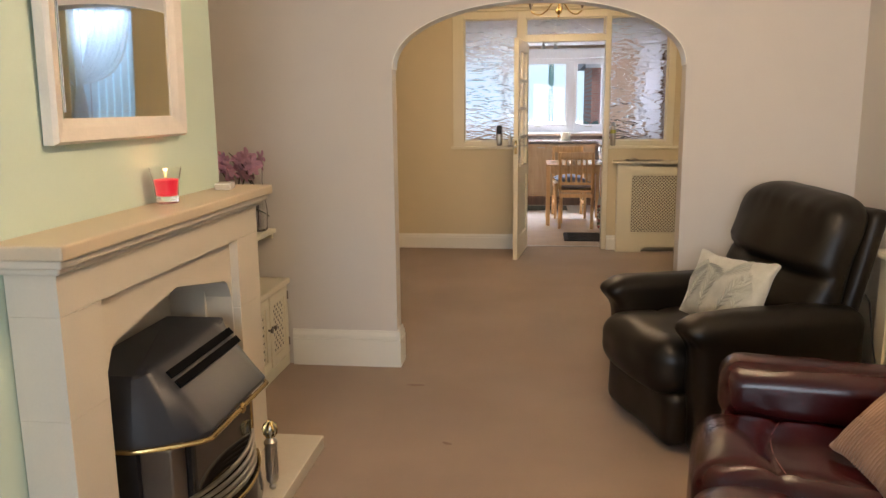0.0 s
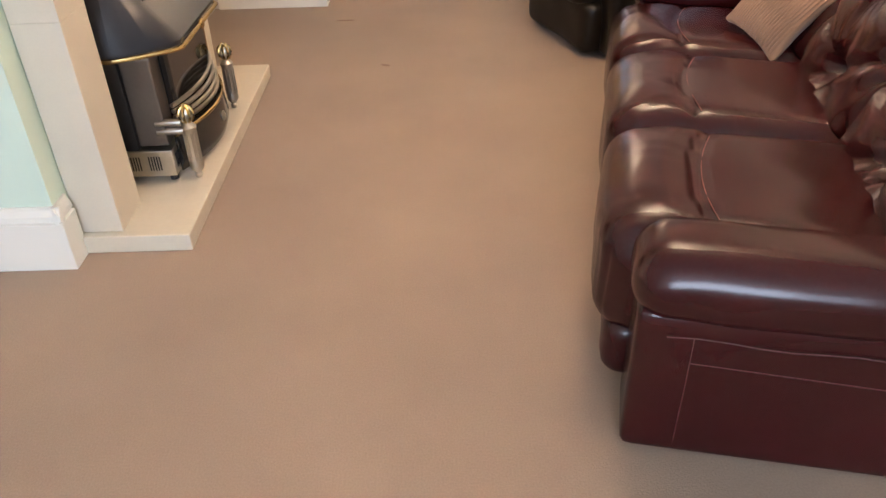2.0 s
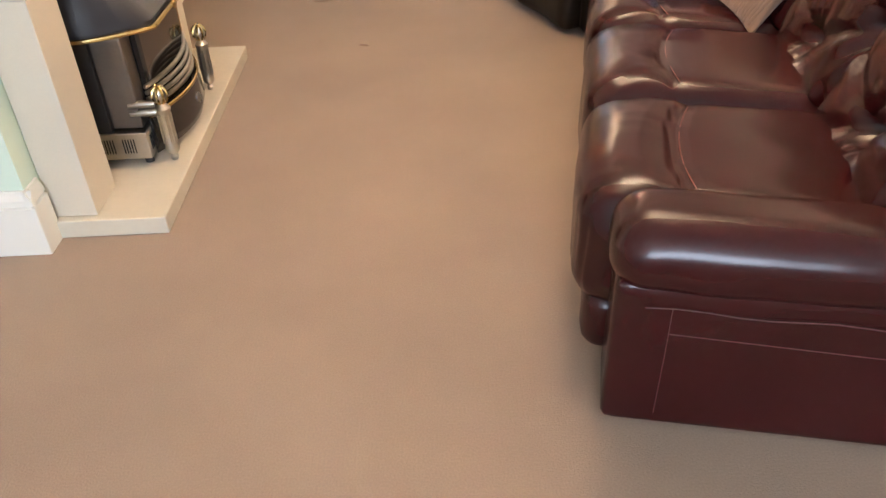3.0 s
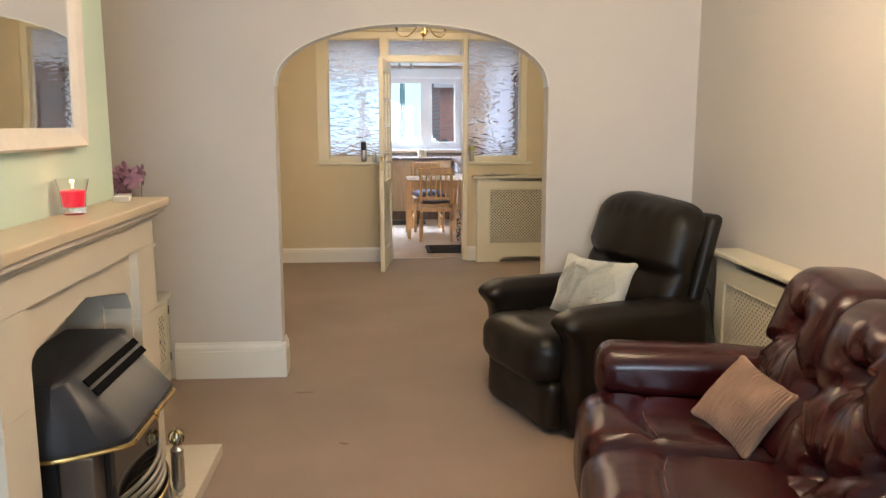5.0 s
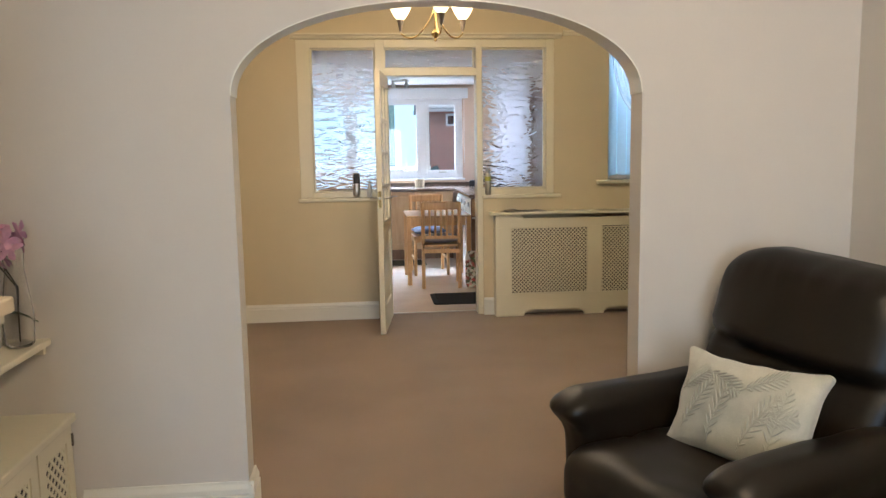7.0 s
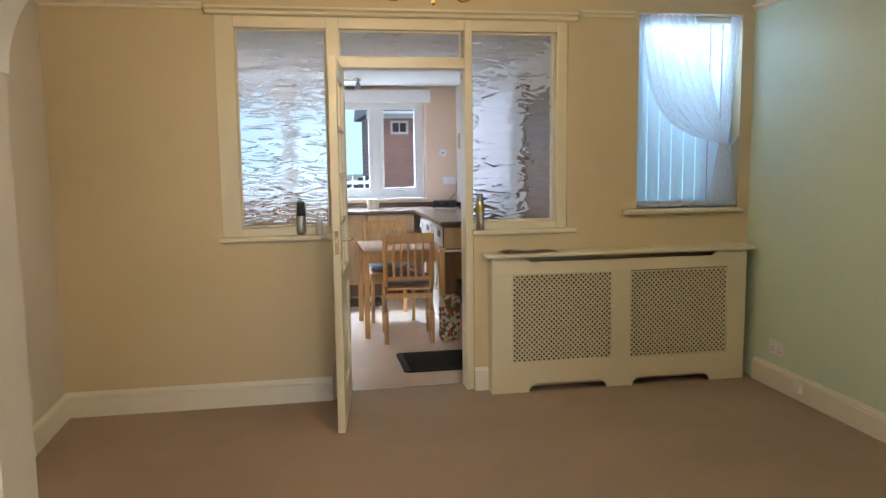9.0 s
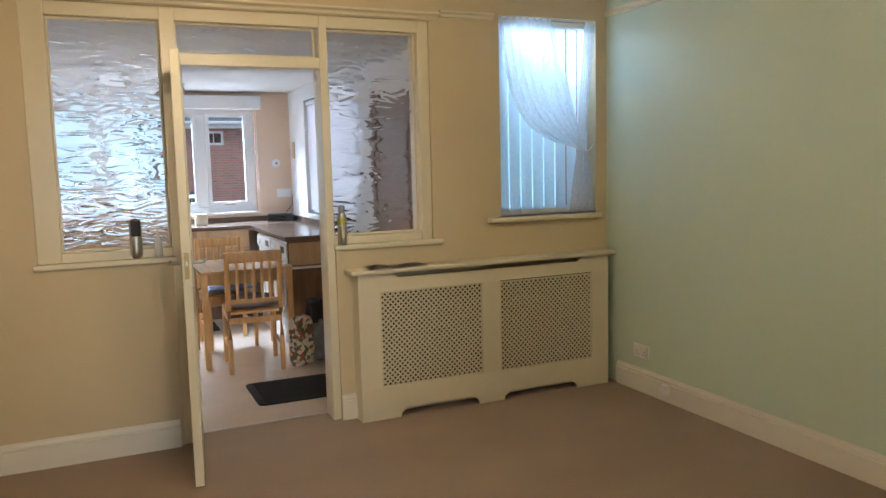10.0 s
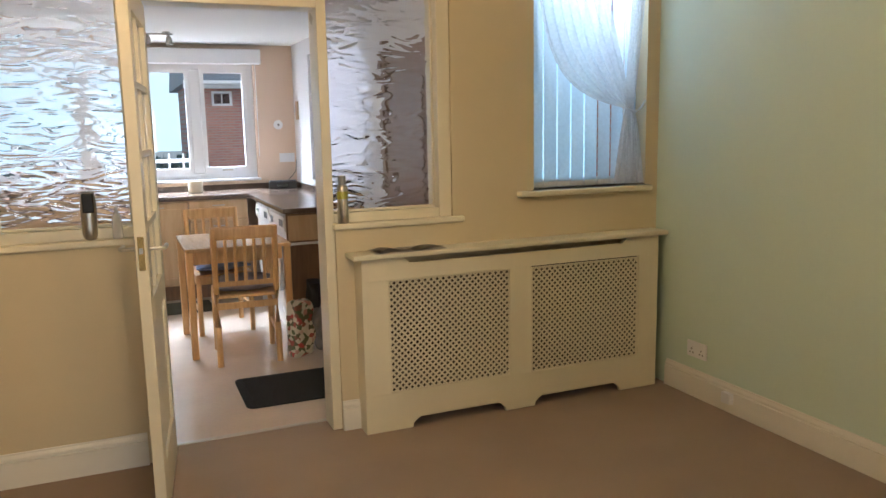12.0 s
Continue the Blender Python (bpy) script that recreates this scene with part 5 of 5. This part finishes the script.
for s in ((9.45, 9.51, 1.0, 2.1), (11.14, 11.2, 1.0, 2.1), (9.51, 11.14, 1.0, 1.06), (9.51, 11.14, 2.04, 2.1)):
    part("window_frame", boxes((KR + 0.06, KR + 0.10, s[0], s[1], s[2], s[3])), PVC, side)
part("window_sill", boxes((KR - 0.03, KR + 0.06, 9.43, 11.22, 0.975, 1.0), bevel=0.005), PVC, side)
part("roller_blind", boxes((KR + 0.030, KR + 0.034, 9.46, 11.19, 1.03, 2.05)), BLINDC, side, "white roller blind pulled down")
part("roller", boxes((KR + 0.012, KR + 0.05, 9.46, 11.19, 2.05, 2.09), bevel=0.008), PVC, side)


def base_unit(x, w_, m=None, drawer=False):
    ob = thing("base_unit", pose(x, 11.27, -0.006), "pale maple kitchen base unit with panelled door", "kitchen unit", "base units under the window")
    part("carcass", boxes((0.001, w_ - 0.001, 0.0, 0.56, 0.13, 0.868)), UNITWOOD, ob)
    part("plinth", boxes((0.0, w_, 0.04, 0.055, 0.0, 0.128)), BROWNWOOD, ob, "brown plinth board")
    spans = ((0.145, 0.68), (0.695, 0.86)) if drawer else ((0.145, 0.86),)
    for z0, z1 in spans:
        d = part("drawer_front" if z0 > 0.6 else "door", boxes((0.004, w_ - 0.004, -0.020, -0.002, z0, z1), bevel=0.003, seg=1), UNITWOOD, ob)
        if z1 - z0 > 0.3:
            for s in ((0.06, w_ - 0.06, z0 + 0.055, z0 + 0.062), (0.06, w_ - 0.06, z1 - 0.062, z1 - 0.055), (0.06, 0.067, z0 + 0.062, z1 - 0.062), (w_ - 0.067, w_ - 0.06, z0 + 0.062, z1 - 0.062)):
                part("moulding", boxes((s[0], s[1], -0.026, -0.0195, s[2], s[3])), UNITWOOD, d)
        part("handle", tube([(w_ / 2 - 0.05, -0.021, z1 - 0.04), (w_ / 2 - 0.045, -0.045, z1 - 0.04), (w_ / 2 + 0.045, -0.045, z1 - 0.04), (w_ / 2 + 0.05, -0.021, z1 - 0.04)], 0.005, 8), STEEL, d, "steel bar handle", True)
    return ob


for k, (x, w_, dr) in enumerate(((-1.26, 0.5, False), (-0.755, 0.5, False), (-0.25, 0.5, False), (0.255, 0.5, False), (0.76, 0.50, True))):
    base_unit(x, w_, None, dr)
worktop = thing("worktop", pose(0, 0, 0.866), "brown mottled laminate corner worktop", "worktop")
part("back_run", boxes((BL + 0.002, KR - 0.002, 11.235, YK - 0.002, 0, 0.036), bevel=0.006), WORKTOP, worktop)
part("side_run", boxes((1.262, KR - 0.002, 9.69, 11.2345, 0, 0.036), bevel=0.006), WORKTOP, worktop)
part("upstand", boxes((BL + 0.002, KR - 0.02, YK - 0.018, YK - 0.003, 0.0365, 0.085)), WORKTOP, worktop)
part("upstand", boxes((KR - 0.018, KR - 0.003, 9.70, YK - 0.02, 0.0365, 0.085)), WORKTOP, worktop)
endu = thing("end_unit", pose(1.285, 9.72, -0.006), "brown wood end unit with a white drawer strip", "kitchen unit")
part("end_panel", boxes((0, KR - 1.285 - 0.003, 0, 0.018, 0.0, 0.868)), BROWNWOOD, endu)
part("drawer_strip", boxes((0.012, KR - 1.30, -0.022, -0.0005, 0.645, 0.662), bevel=0.003), PVC, endu, "white strip")
part("upper_front", boxes((0.010, KR - 1.30, -0.014, -0.0005, 0.675, 0.855), bevel=0.003), UNITWOOD, endu)
for k, y in enumerate((9.745, 10.36)):
    wm = thing("washing_machine" if k == 0 else "dryer", pose(1.292, y, -0.006), "white front-loading laundry machine under the worktop", "appliance")
    part("body", boxes((0.0, 0.53, 0.0, 0.59, 0.0, 0.860), bevel=0.012, seg=3), APPLIANCE, wm)
    part("control_panel", boxes((-0.014, -0.0005, 0.01, 0.58, 0.735, 0.845), bevel=0.004), APPLIANCE, wm)
    part("dial", lathe([(0.028, 0), (0.026, 0.02), (0.0, 0.021)], 18, None, Matrix.Translation((-0.0145, 0.45, 0.79)) @ Matrix.Rotation(-math.pi / 2, 4, "Y")), PVC, wm, "", True)
    part("display", boxes((-0.0165, -0.0145, 0.07, 0.20, 0.765, 0.815)), BLACK, wm)
    part("drum_door", lathe([(0.17, 0), (0.165, 0.03), (0.12, 0.035), (0.10, 0.012), (0.0, 0.012)], 32, None, Matrix.Translation((-0.0005, 0.295, 0.43)) @ Matrix.Rotation(-math.pi / 2, 4, "Y")), APPLIANCE, wm, "", True)

table = thing("dining_table", pose(0, 0, -0.006), "small beech kitchen table with glossy top", "table")
TX0, TX1, TY0, TY1, TZ = 0.565, 1.235, 9.34, 10.10, 0.722
part("tabletop", boxes((TX0, TX1, TY0, TY1, TZ - 0.022, TZ), bevel=0.005), TABLEWOOD, table)
for s in ((TX0 + 0.06, TX1 - 0.06, TY0 + 0.05, TY0 + 0.07), (TX0 + 0.06, TX1 - 0.06, TY1 - 0.07, TY1 - 0.05), (TX0 + 0.05, TX0 + 0.07, TY0 + 0.07, TY1 - 0.07), (TX1 - 0.07, TX1 - 0.05, TY0 + 0.07, TY1 - 0.07)):
    part("apron", boxes((s[0], s[1], s[2], s[3], TZ - 0.11, TZ - 0.0225)), PALEWOOD, table)
for x in (TX0 + 0.025, TX1 - 0.025):
    for y in (TY0 + 0.03, TY1 - 0.03):
        part("leg", boxes((x - 0.022, x + 0.022, y - 0.022, y + 0.022, 0, TZ - 0.0225), bevel=0.006), PALEWOOD, table)


def chair(m, padm, label):
    """Faces local +y; origin on the floor at the middle of the seat."""
    ob = thing("dining_chair", m, label, "chair", "chairs at the kitchen table")
    w_, d_ = 0.365, 0.40
    for x in (-w_ / 2, w_ / 2):
        part("back_leg", tube([(x, -d_ / 2 - 0.03, 0.001), (x, -d_ / 2, 0.25), (x, -d_ / 2, 0.46), (x, -d_ / 2 - 0.03, 0.70), (x, -d_ / 2 - 0.045, 0.875)], 0.019, 10), PALEWOOD, ob, "", True)
        part("front_leg", tube([(x, d_ / 2, 0.001), (x, d_ / 2, 0.43)], 0.018, 10), PALEWOOD, ob, "", True)
        part("side_rail", boxes((x - 0.009, x + 0.009, -d_ / 2, d_ / 2, 0.375, 0.425)), PALEWOOD, ob)
        part("stretcher", boxes((x - 0.008, x + 0.008, -d_ / 2, d_ / 2, 0.17, 0.195)), PALEWOOD, ob)
    part("front_rail", boxes((-w_ / 2, w_ / 2, d_ / 2 - 0.009, d_ / 2 + 0.009, 0.375, 0.425)), PALEWOOD, ob)
    part("back_rail", boxes((-w_ / 2, w_ / 2, -d_ / 2 - 0.009, -d_ / 2 + 0.009, 0.36, 0.40)), PALEWOOD, ob)
    part("seat", rounded(-w_ / 2 - 0.015, w_ / 2 + 0.015, -d_ / 2 - 0.01, d_ / 2 + 0.02, 0.426, 0.446, 0.009, 8), PALEWOOD, ob, "", "all")
    part("top_rail", rounded(-w_ / 2 - 0.008, w_ / 2 + 0.008, -d_ / 2 - 0.057, -d_ / 2 - 0.033, 0.80, 0.88, 0.011, 8), PALEWOOD, ob, "", "all")
    part("lower_back_rail", boxes((-w_ / 2, w_ / 2, -d_ / 2 - 0.018, -d_ / 2 + 0.004, 0.505, 0.535)), PALEWOOD, ob)
    for k in range(5):
        x = -0.115 + 0.0575 * k
        part("slat", tube([(x, -d_ / 2 - 0.005, 0.53), (x, -d_ / 2 - 0.03, 0.68), (x, -d_ / 2 - 0.045, 0.81)], 0.011, 8), PALEWOOD, ob, "", True)
    pad_ = part("seat_pad", cushion(16, 0.37, 0.37, 0.09, 0, 2.0, 0.008), padm, ob, "tied fabric seat pad", "all")
    pad_.matrix_local = Matrix.Translation((0, 0.01, 0.490)) @ Matrix.Rotation(math.pi / 2, 4, "X")
    return ob


chair(pose(0.915, 9.34, -0.006, 0, 0, -4), GREYPAD, "beech slat-back chair with a grey seat pad")
chair(pose(0.86, 10.16, -0.006, 0, 0, 183), BLUEPAD, "beech slat-back chair with a blue striped pad")

mat_ = thing("door_mat", pose(1.03, 8.55, -0.0055), "black ribbed rubber door mat on the kitchen floor", "mat")
corner = [(cx + 0.045 * math.cos(a), cy + 0.045 * math.sin(a)) for cx, cy, a0 in ((0.255, 0.213, 0), (-0.235, 0.213, 90), (-0.235, -0.213, 180), (0.255, -0.213, 270)) for a in [radians(a0 + 15 * q) for q in range(7)]]
part("mat_body", extrude(corner, "z", 0.0, 0.010), RUBBER, mat_)
for k in range(30):
    y = -0.235 + 0.0162 * k
    part("ridge", boxes((-0.235, 0.255, y - 0.004, y + 0.004, 0.0101, 0.0128)), RUBBER, mat_)
mat2 = thing("kitchen_mat", pose(0.45, 10.95, -0.0055), "thin dark green mat before the units", "mat")
part("mat_body", rounded(-0.42, 0.42, -0.22, 0.22, 0.0, 0.008, 0.004, 8), mat("dark_green_mat", (0.06, 0.06, 0.035), 0.95, vary=0.2, fine=250, bump=0.5), mat2, "", "all")


def floral(name):
    m = mat(name, (0.62, 0.56, 0.44), 0.35, vary=0.1, bump=0.1)
    n, l = m.node_tree.nodes, m.node_tree.links
    tc, v, r = n.new("ShaderNodeTexCoord"), n.new("ShaderNodeTexVoronoi"), n.new("ShaderNodeValToRGB")
    v.inputs["Scale"].default_value = 38
    e = r.color_ramp.elements
    e[0].position, e[0].color = 0.0, (0.10, 0.13, 0.05, 1)
    e[1].position, e[1].color = 0.85, (0.66, 0.60, 0.48, 1)
    for pos, col in ((0.3, (0.12, 0.10, 0.05, 1)), (0.42, (0.48, 0.06, 0.05, 1)), (0.55, (0.62, 0.56, 0.44, 1))):
        q = e.new(pos)
        q.color = col
    sep = n.new("ShaderNodeSeparateColor")
    l.new(tc.outputs["Object"], v.inputs["Vector"])
    l.new(v.outputs["Color"], sep.inputs[0])
    l.new(sep.outputs[0], r.inputs[0])
    l.new(r.outputs[0], n["Principled BSDF"].inputs["Base Color"])
    return m


bag = thing("floral_bag", pose(1.235, 9.16, -0.006, 0, 0, 20), "tall floral patterned bag standing by the unit", "bag")


def crumple(p, u):
    p += Vector((wrinkled(p, 0.035, 9), wrinkled(p, 0.035, 9, 3), 0))
    if u.z > 0.4:
        p.x *= 1 - 0.35 * (u.z - 0.4)
    return p


part("bag_body", rounded(-0.075, 0.075, -0.06, 0.06, 0.0, 0.37, 0.03, 18, crumple), floral("floral_print"), bag, "", "all")
bin_ = thing("carrier_bag", pose(1.46, 9.27, -0.006), "grey translucent plastic bag stuffed with dark cloth", "bag")
part("bag_body", rounded(-0.12, 0.12, -0.10, 0.10, 0.0, 0.33, 0.05, 18, crumple), mat("grey_polythene", (0.30, 0.31, 0.33), 0.25, vary=0.2, scale=12, bump=0.2), bin_, "", "all")
part("contents", rounded(-0.13, 0.11, -0.09, 0.09, 0.29, 0.46, 0.05, 16, lambda p, u: p + Vector((wrinkled(p, 0.06, 10), wrinkled(p, 0.06, 10, 3), wrinkled(p, 0.06, 10, 6)))), mat("dark_cloth", (0.02, 0.02, 0.025), 0.8), bin_, "dark cloth contents", "all")

radio = thing("black_box", pose(1.66, 11.66, 0.9025, 0, 0, -12), "black plastic set-top box with a cable on the worktop", "electric box")
part("case", boxes((-0.13, 0.13, -0.07, 0.07, 0, 0.075), bevel=0.012, seg=3), BLACK, radio)
part("display", boxes((-0.05, 0.05, -0.0725, -0.0705, 0.02, 0.045)), DARKGLASS, radio)
part("cable", tube([(0.05, 0.06, 0.07), (0.10, 0.10, 0.12), (0.13, 0.14, 0.16), (0.135, 0.15, 0.26)], 0.003, 6), BLACK, radio, "", True)
jar = thing("cream_tub", pose(0.86, 11.62, 0.9025), "cream plastic tub with a spoon on the worktop", "tub")
part("tub", lathe([(0.055, 0), (0.062, 0.004), (0.066, 0.10), (0.064, 0.105), (0.060, 0.10), (0.0, 0.095)], 24), mat("cream_plastic", (0.70, 0.62, 0.45), 0.35), jar, "", True)
part("spoon", tube([(0.0, 0.0, 0.10), (0.06, -0.01, 0.13), (0.11, -0.02, 0.15)], 0.005, 6), PVC, jar)
for nm, x, z, lab in (("thermostat", 1.68, 1.50, "round white dial on the peach wall"), ("wall_socket", 1.75, 1.185, "white double socket over the worktop")):
    ob = thing(nm, pose(x, YK - 0.0005, z), lab, nm.replace("_", " "))
    if nm == "thermostat":
        part("disc", lathe([(0.045, 0), (0.042, 0.014), (0.0, 0.016)], 24, None, Matrix.Rotation(math.pi / 2, 4, "X")), PVC, ob, "", True)
        part("button", lathe([(0.010, 0.016), (0.009, 0.022), (0.0, 0.022)], 12, None, Matrix.Rotation(math.pi / 2, 4, "X")), BLACK, ob, "", True)
    else:
        part("plate", boxes((-0.073, 0.073, -0.012, 0, -0.043, 0.043), bevel=0.003), PVC, ob)
        part("switch", boxes((0.01, 0.02, -0.016, -0.0125, 0.01, 0.03)), PVC, ob)
plaque = thing("wooden_plaque", pose(KR - 0.0005, 11.68, 1.63), "narrow wooden plaque on the kitchen wall", "plaque")
part("board", boxes((-0.012, 0, -0.045, 0.045, -0.085, 0.085), bevel=0.003), UNITWOOD, plaque)
spot = thing("track_light", pose(0.66, 11.0, KTOP), "steel ceiling spot bar", "spotlight")
part("bar", tube([(-0.16, 0, -0.02), (0.05, 0, -0.02)], 0.008, 8), STEEL, spot)
part("mount", lathe([(0.03, 0), (0.03, -0.012), (0.0, -0.02)], 16), STEEL, spot, "", True)
for x in (-0.14, 0.02):
    part("spot_head", lathe([(0.012, -0.028), (0.022, -0.05), (0.028, -0.10), (0.0, -0.098)], 18, None, Matrix.Translation((x, 0, 0))), STEEL, spot, "", True)
DOORWOOD = wood("mid_brown_door", (0.24, 0.14, 0.085), (0.18, 0.10, 0.06), scale=8)
side_door = thing("door_2", pose(KR - 0.0005, 8.22, -0.006), "dark brown wooden side door of the kitchen", "door", kind="structure")
part("leaf", boxes((-0.038, 0.0, 0.0, 0.74, 0.0, 1.93), bevel=0.003), DOORWOOD, side_door)
part("door_frame", boxes((-0.05, 0.0, 0.745, 0.83, 0.0, 1.98), bevel=0.003), BROWNWOOD, side_door, "dark door frame")
for z0, z1 in ((0.2, 0.85), (1.0, 1.75)):
    part("door_panel", boxes((-0.046, -0.0385, 0.12, 0.62, z0, z1), bevel=0.004), DOORWOOD, side_door)

# ---- outside ----
structure("ground", boxes((-400, 400, YK + 0.25, 600, -0.5, -0.25)), CONCRETE, "grey concrete yard and ground", "ground")
# added unseen wall: blocks the kitchen daylight lamp and sky from the yard window
structure("yard_light_blocker", boxes((KR + 0.16, 5.2, 10.1, 10.3, -0.25, 4.2)), BRICKM, "unseen brick wall added to keep light off the back window", "wall")
HAZE = glow("pale_sky_haze", (0.42, 0.72, 1.0), 0.80)
structure("backdrop", boxes((-90, 90, 80, 80.1, -3, 60)), HAZE, "pale bright overcast sky and haze", "sky")
house = thing("outbuilding", pose(2.02, 24.0, -0.25), "red brick outbuilding with slate roof and small window", "building")
HE = 2.86
part("wall", boxes((0, 0.46, 0, 0.25, 0, HE), (0.95, 9.0, 0, 0.25, 0, HE), (0.46, 0.95, 0, 0.25, 0, 2.31), (0.46, 0.95, 0, 0.25, 2.67, HE)), BRICKM, house, "red brick wall")
part("side_wall", boxes((0, 0.25, 0.25, 4.0, 0, HE)), BRICKM, house, "red brick wall")
part("roof", extrude([(-0.25, HE - 0.02), (-0.25, HE + 0.04), (2.4, HE + 1.6), (4.6, HE + 0.04), (4.6, HE - 0.02)], "x", -0.2, 9.2), SLATE, house, "grey slate roof")
part("gutter", tube([(-0.2, -0.31, HE - 0.01), (9.2, -0.31, HE - 0.01)], 0.055, 10), PVC, house, "white gutter", True)
part("fascia", boxes((-0.2, 9.2, -0.245, -0.22, HE - 0.14, HE - 0.02)), PVC, house)
for k in range(7):
    yy_ = -0.25 + 0.3 * k
    zz = HE + 0.04 + (yy_ + 0.25) * 0.5887
    part("slate_course", boxes((-0.2, 9.2, yy_ - 0.02, yy_ + 0.02, zz - 0.005, zz + 0.03)), SLATE, house)
w4 = part("window", boxes((0.46, 0.52, 0.03, 0.10, 2.31, 2.67), (0.89, 0.95, 0.03, 0.10, 2.31, 2.67), (0.52, 0.89, 0.03, 0.10, 2.31, 2.37), (0.52, 0.89, 0.03, 0.10, 2.61, 2.67)), PVC, house, "small white window")
part("pane", boxes((0.52, 0.89, 0.06, 0.065, 2.37, 2.61)), DARKGLASS, w4)
part("bar", boxes((0.695, 0.715, 0.045, 0.0595, 2.37, 2.61)), PVC, w4)
fence = thing("railing_fence", pose(-4.0, 15.2, -0.25), "white painted upright railings round the yard", "fence")
for k in range(30):
    part("post", boxes((0.18 * k, 0.18 * k + 0.022, 0, 0.022, 0, 1.42)), PVC, fence)
for z in (0.35, 1.30):
    part("rail", boxes((0, 5.3, -0.015, -0.0005, z, z + 0.05)), PVC, fence)
tower = thing("lamp_post", pose(0.75, 19.0, -0.25), "pale green painted street lamp post", "lamp post")
part("column", lathe([(0.11, 0), (0.10, 0.3), (0.07, 0.32), (0.055, 6.0), (0.0, 6.0)], 16), mat("pale_green_paint", (0.22, 0.38, 0.36), 0.5), tower, "", True)
hedge = thing("hedge", pose(-6, 24, -0.25), "blue-green clipped hedge beyond the yard", "hedge", kind="stuff")
rng = random.Random(9)
bm = bmesh.new()
for k in range(1500):
    c = Vector((rng.uniform(0, 8.2), rng.uniform(-0.5, 0.5), rng.uniform(0.0, 0.95) + 0.15 * math.sin(k * 0.37)))
    q = Euler((rng.uniform(0, 6), rng.uniform(0, 6), rng.uniform(0, 6))).to_matrix()
    s = rng.uniform(0.10, 0.22)
    vs = [bm.verts.new(c + q @ Vector(p) * s) for p in ((-1, -0.5, 0), (1, -0.5, 0.2), (1, 0.5, 0), (-1, 0.5, 0.2))]
    bm.faces.new(vs)
part("leaves", bm, FOLIAGE, hedge, "blue-green foliage", "all")
# window of the front bay behind the walker
bay = thing("window_5", pose(0, 0, 0), "wide white framed front window", "window", kind="structure")
for s in ((-0.85, -0.79, 0.85, 2.25), (1.29, 1.35, 0.85, 2.25), (0.22, 0.28, 0.91, 2.19), (-0.79, 1.29, 0.85, 0.91), (-0.79, 1.29, 2.19, 2.25)):
    part("window_frame", boxes((s[0], s[1], -3.30, -3.24, s[2], s[3])), PVC, bay)
part("window_sill", boxes((-0.90, 1.40, -3.24, -3.10, 0.82, 0.85), bevel=0.006), GLOSS, bay)

for x, y, a, L in ((-0.14, 3.93, 4, 0.045), (0.10, 3.26, -20, 0.022)):
    scuff = thing("carpet_scuff", pose(x, y, 0.0005, 0, 0, a), "small dark scuff of flattened carpet pile", "scuff", "scuffs on the carpet")
    bm = bmesh.new()
    ring_ = [(L * math.cos(q * 0.524) * (1 + 0.25 * math.sin(3 * q)), 0.010 * math.sin(q * 0.524) * (1 + 0.3 * math.cos(5 * q))) for q in range(12)]
    part("mark", extrude(ring_, "z", 0.0, 0.0012, bm), SCUFF, scuff)
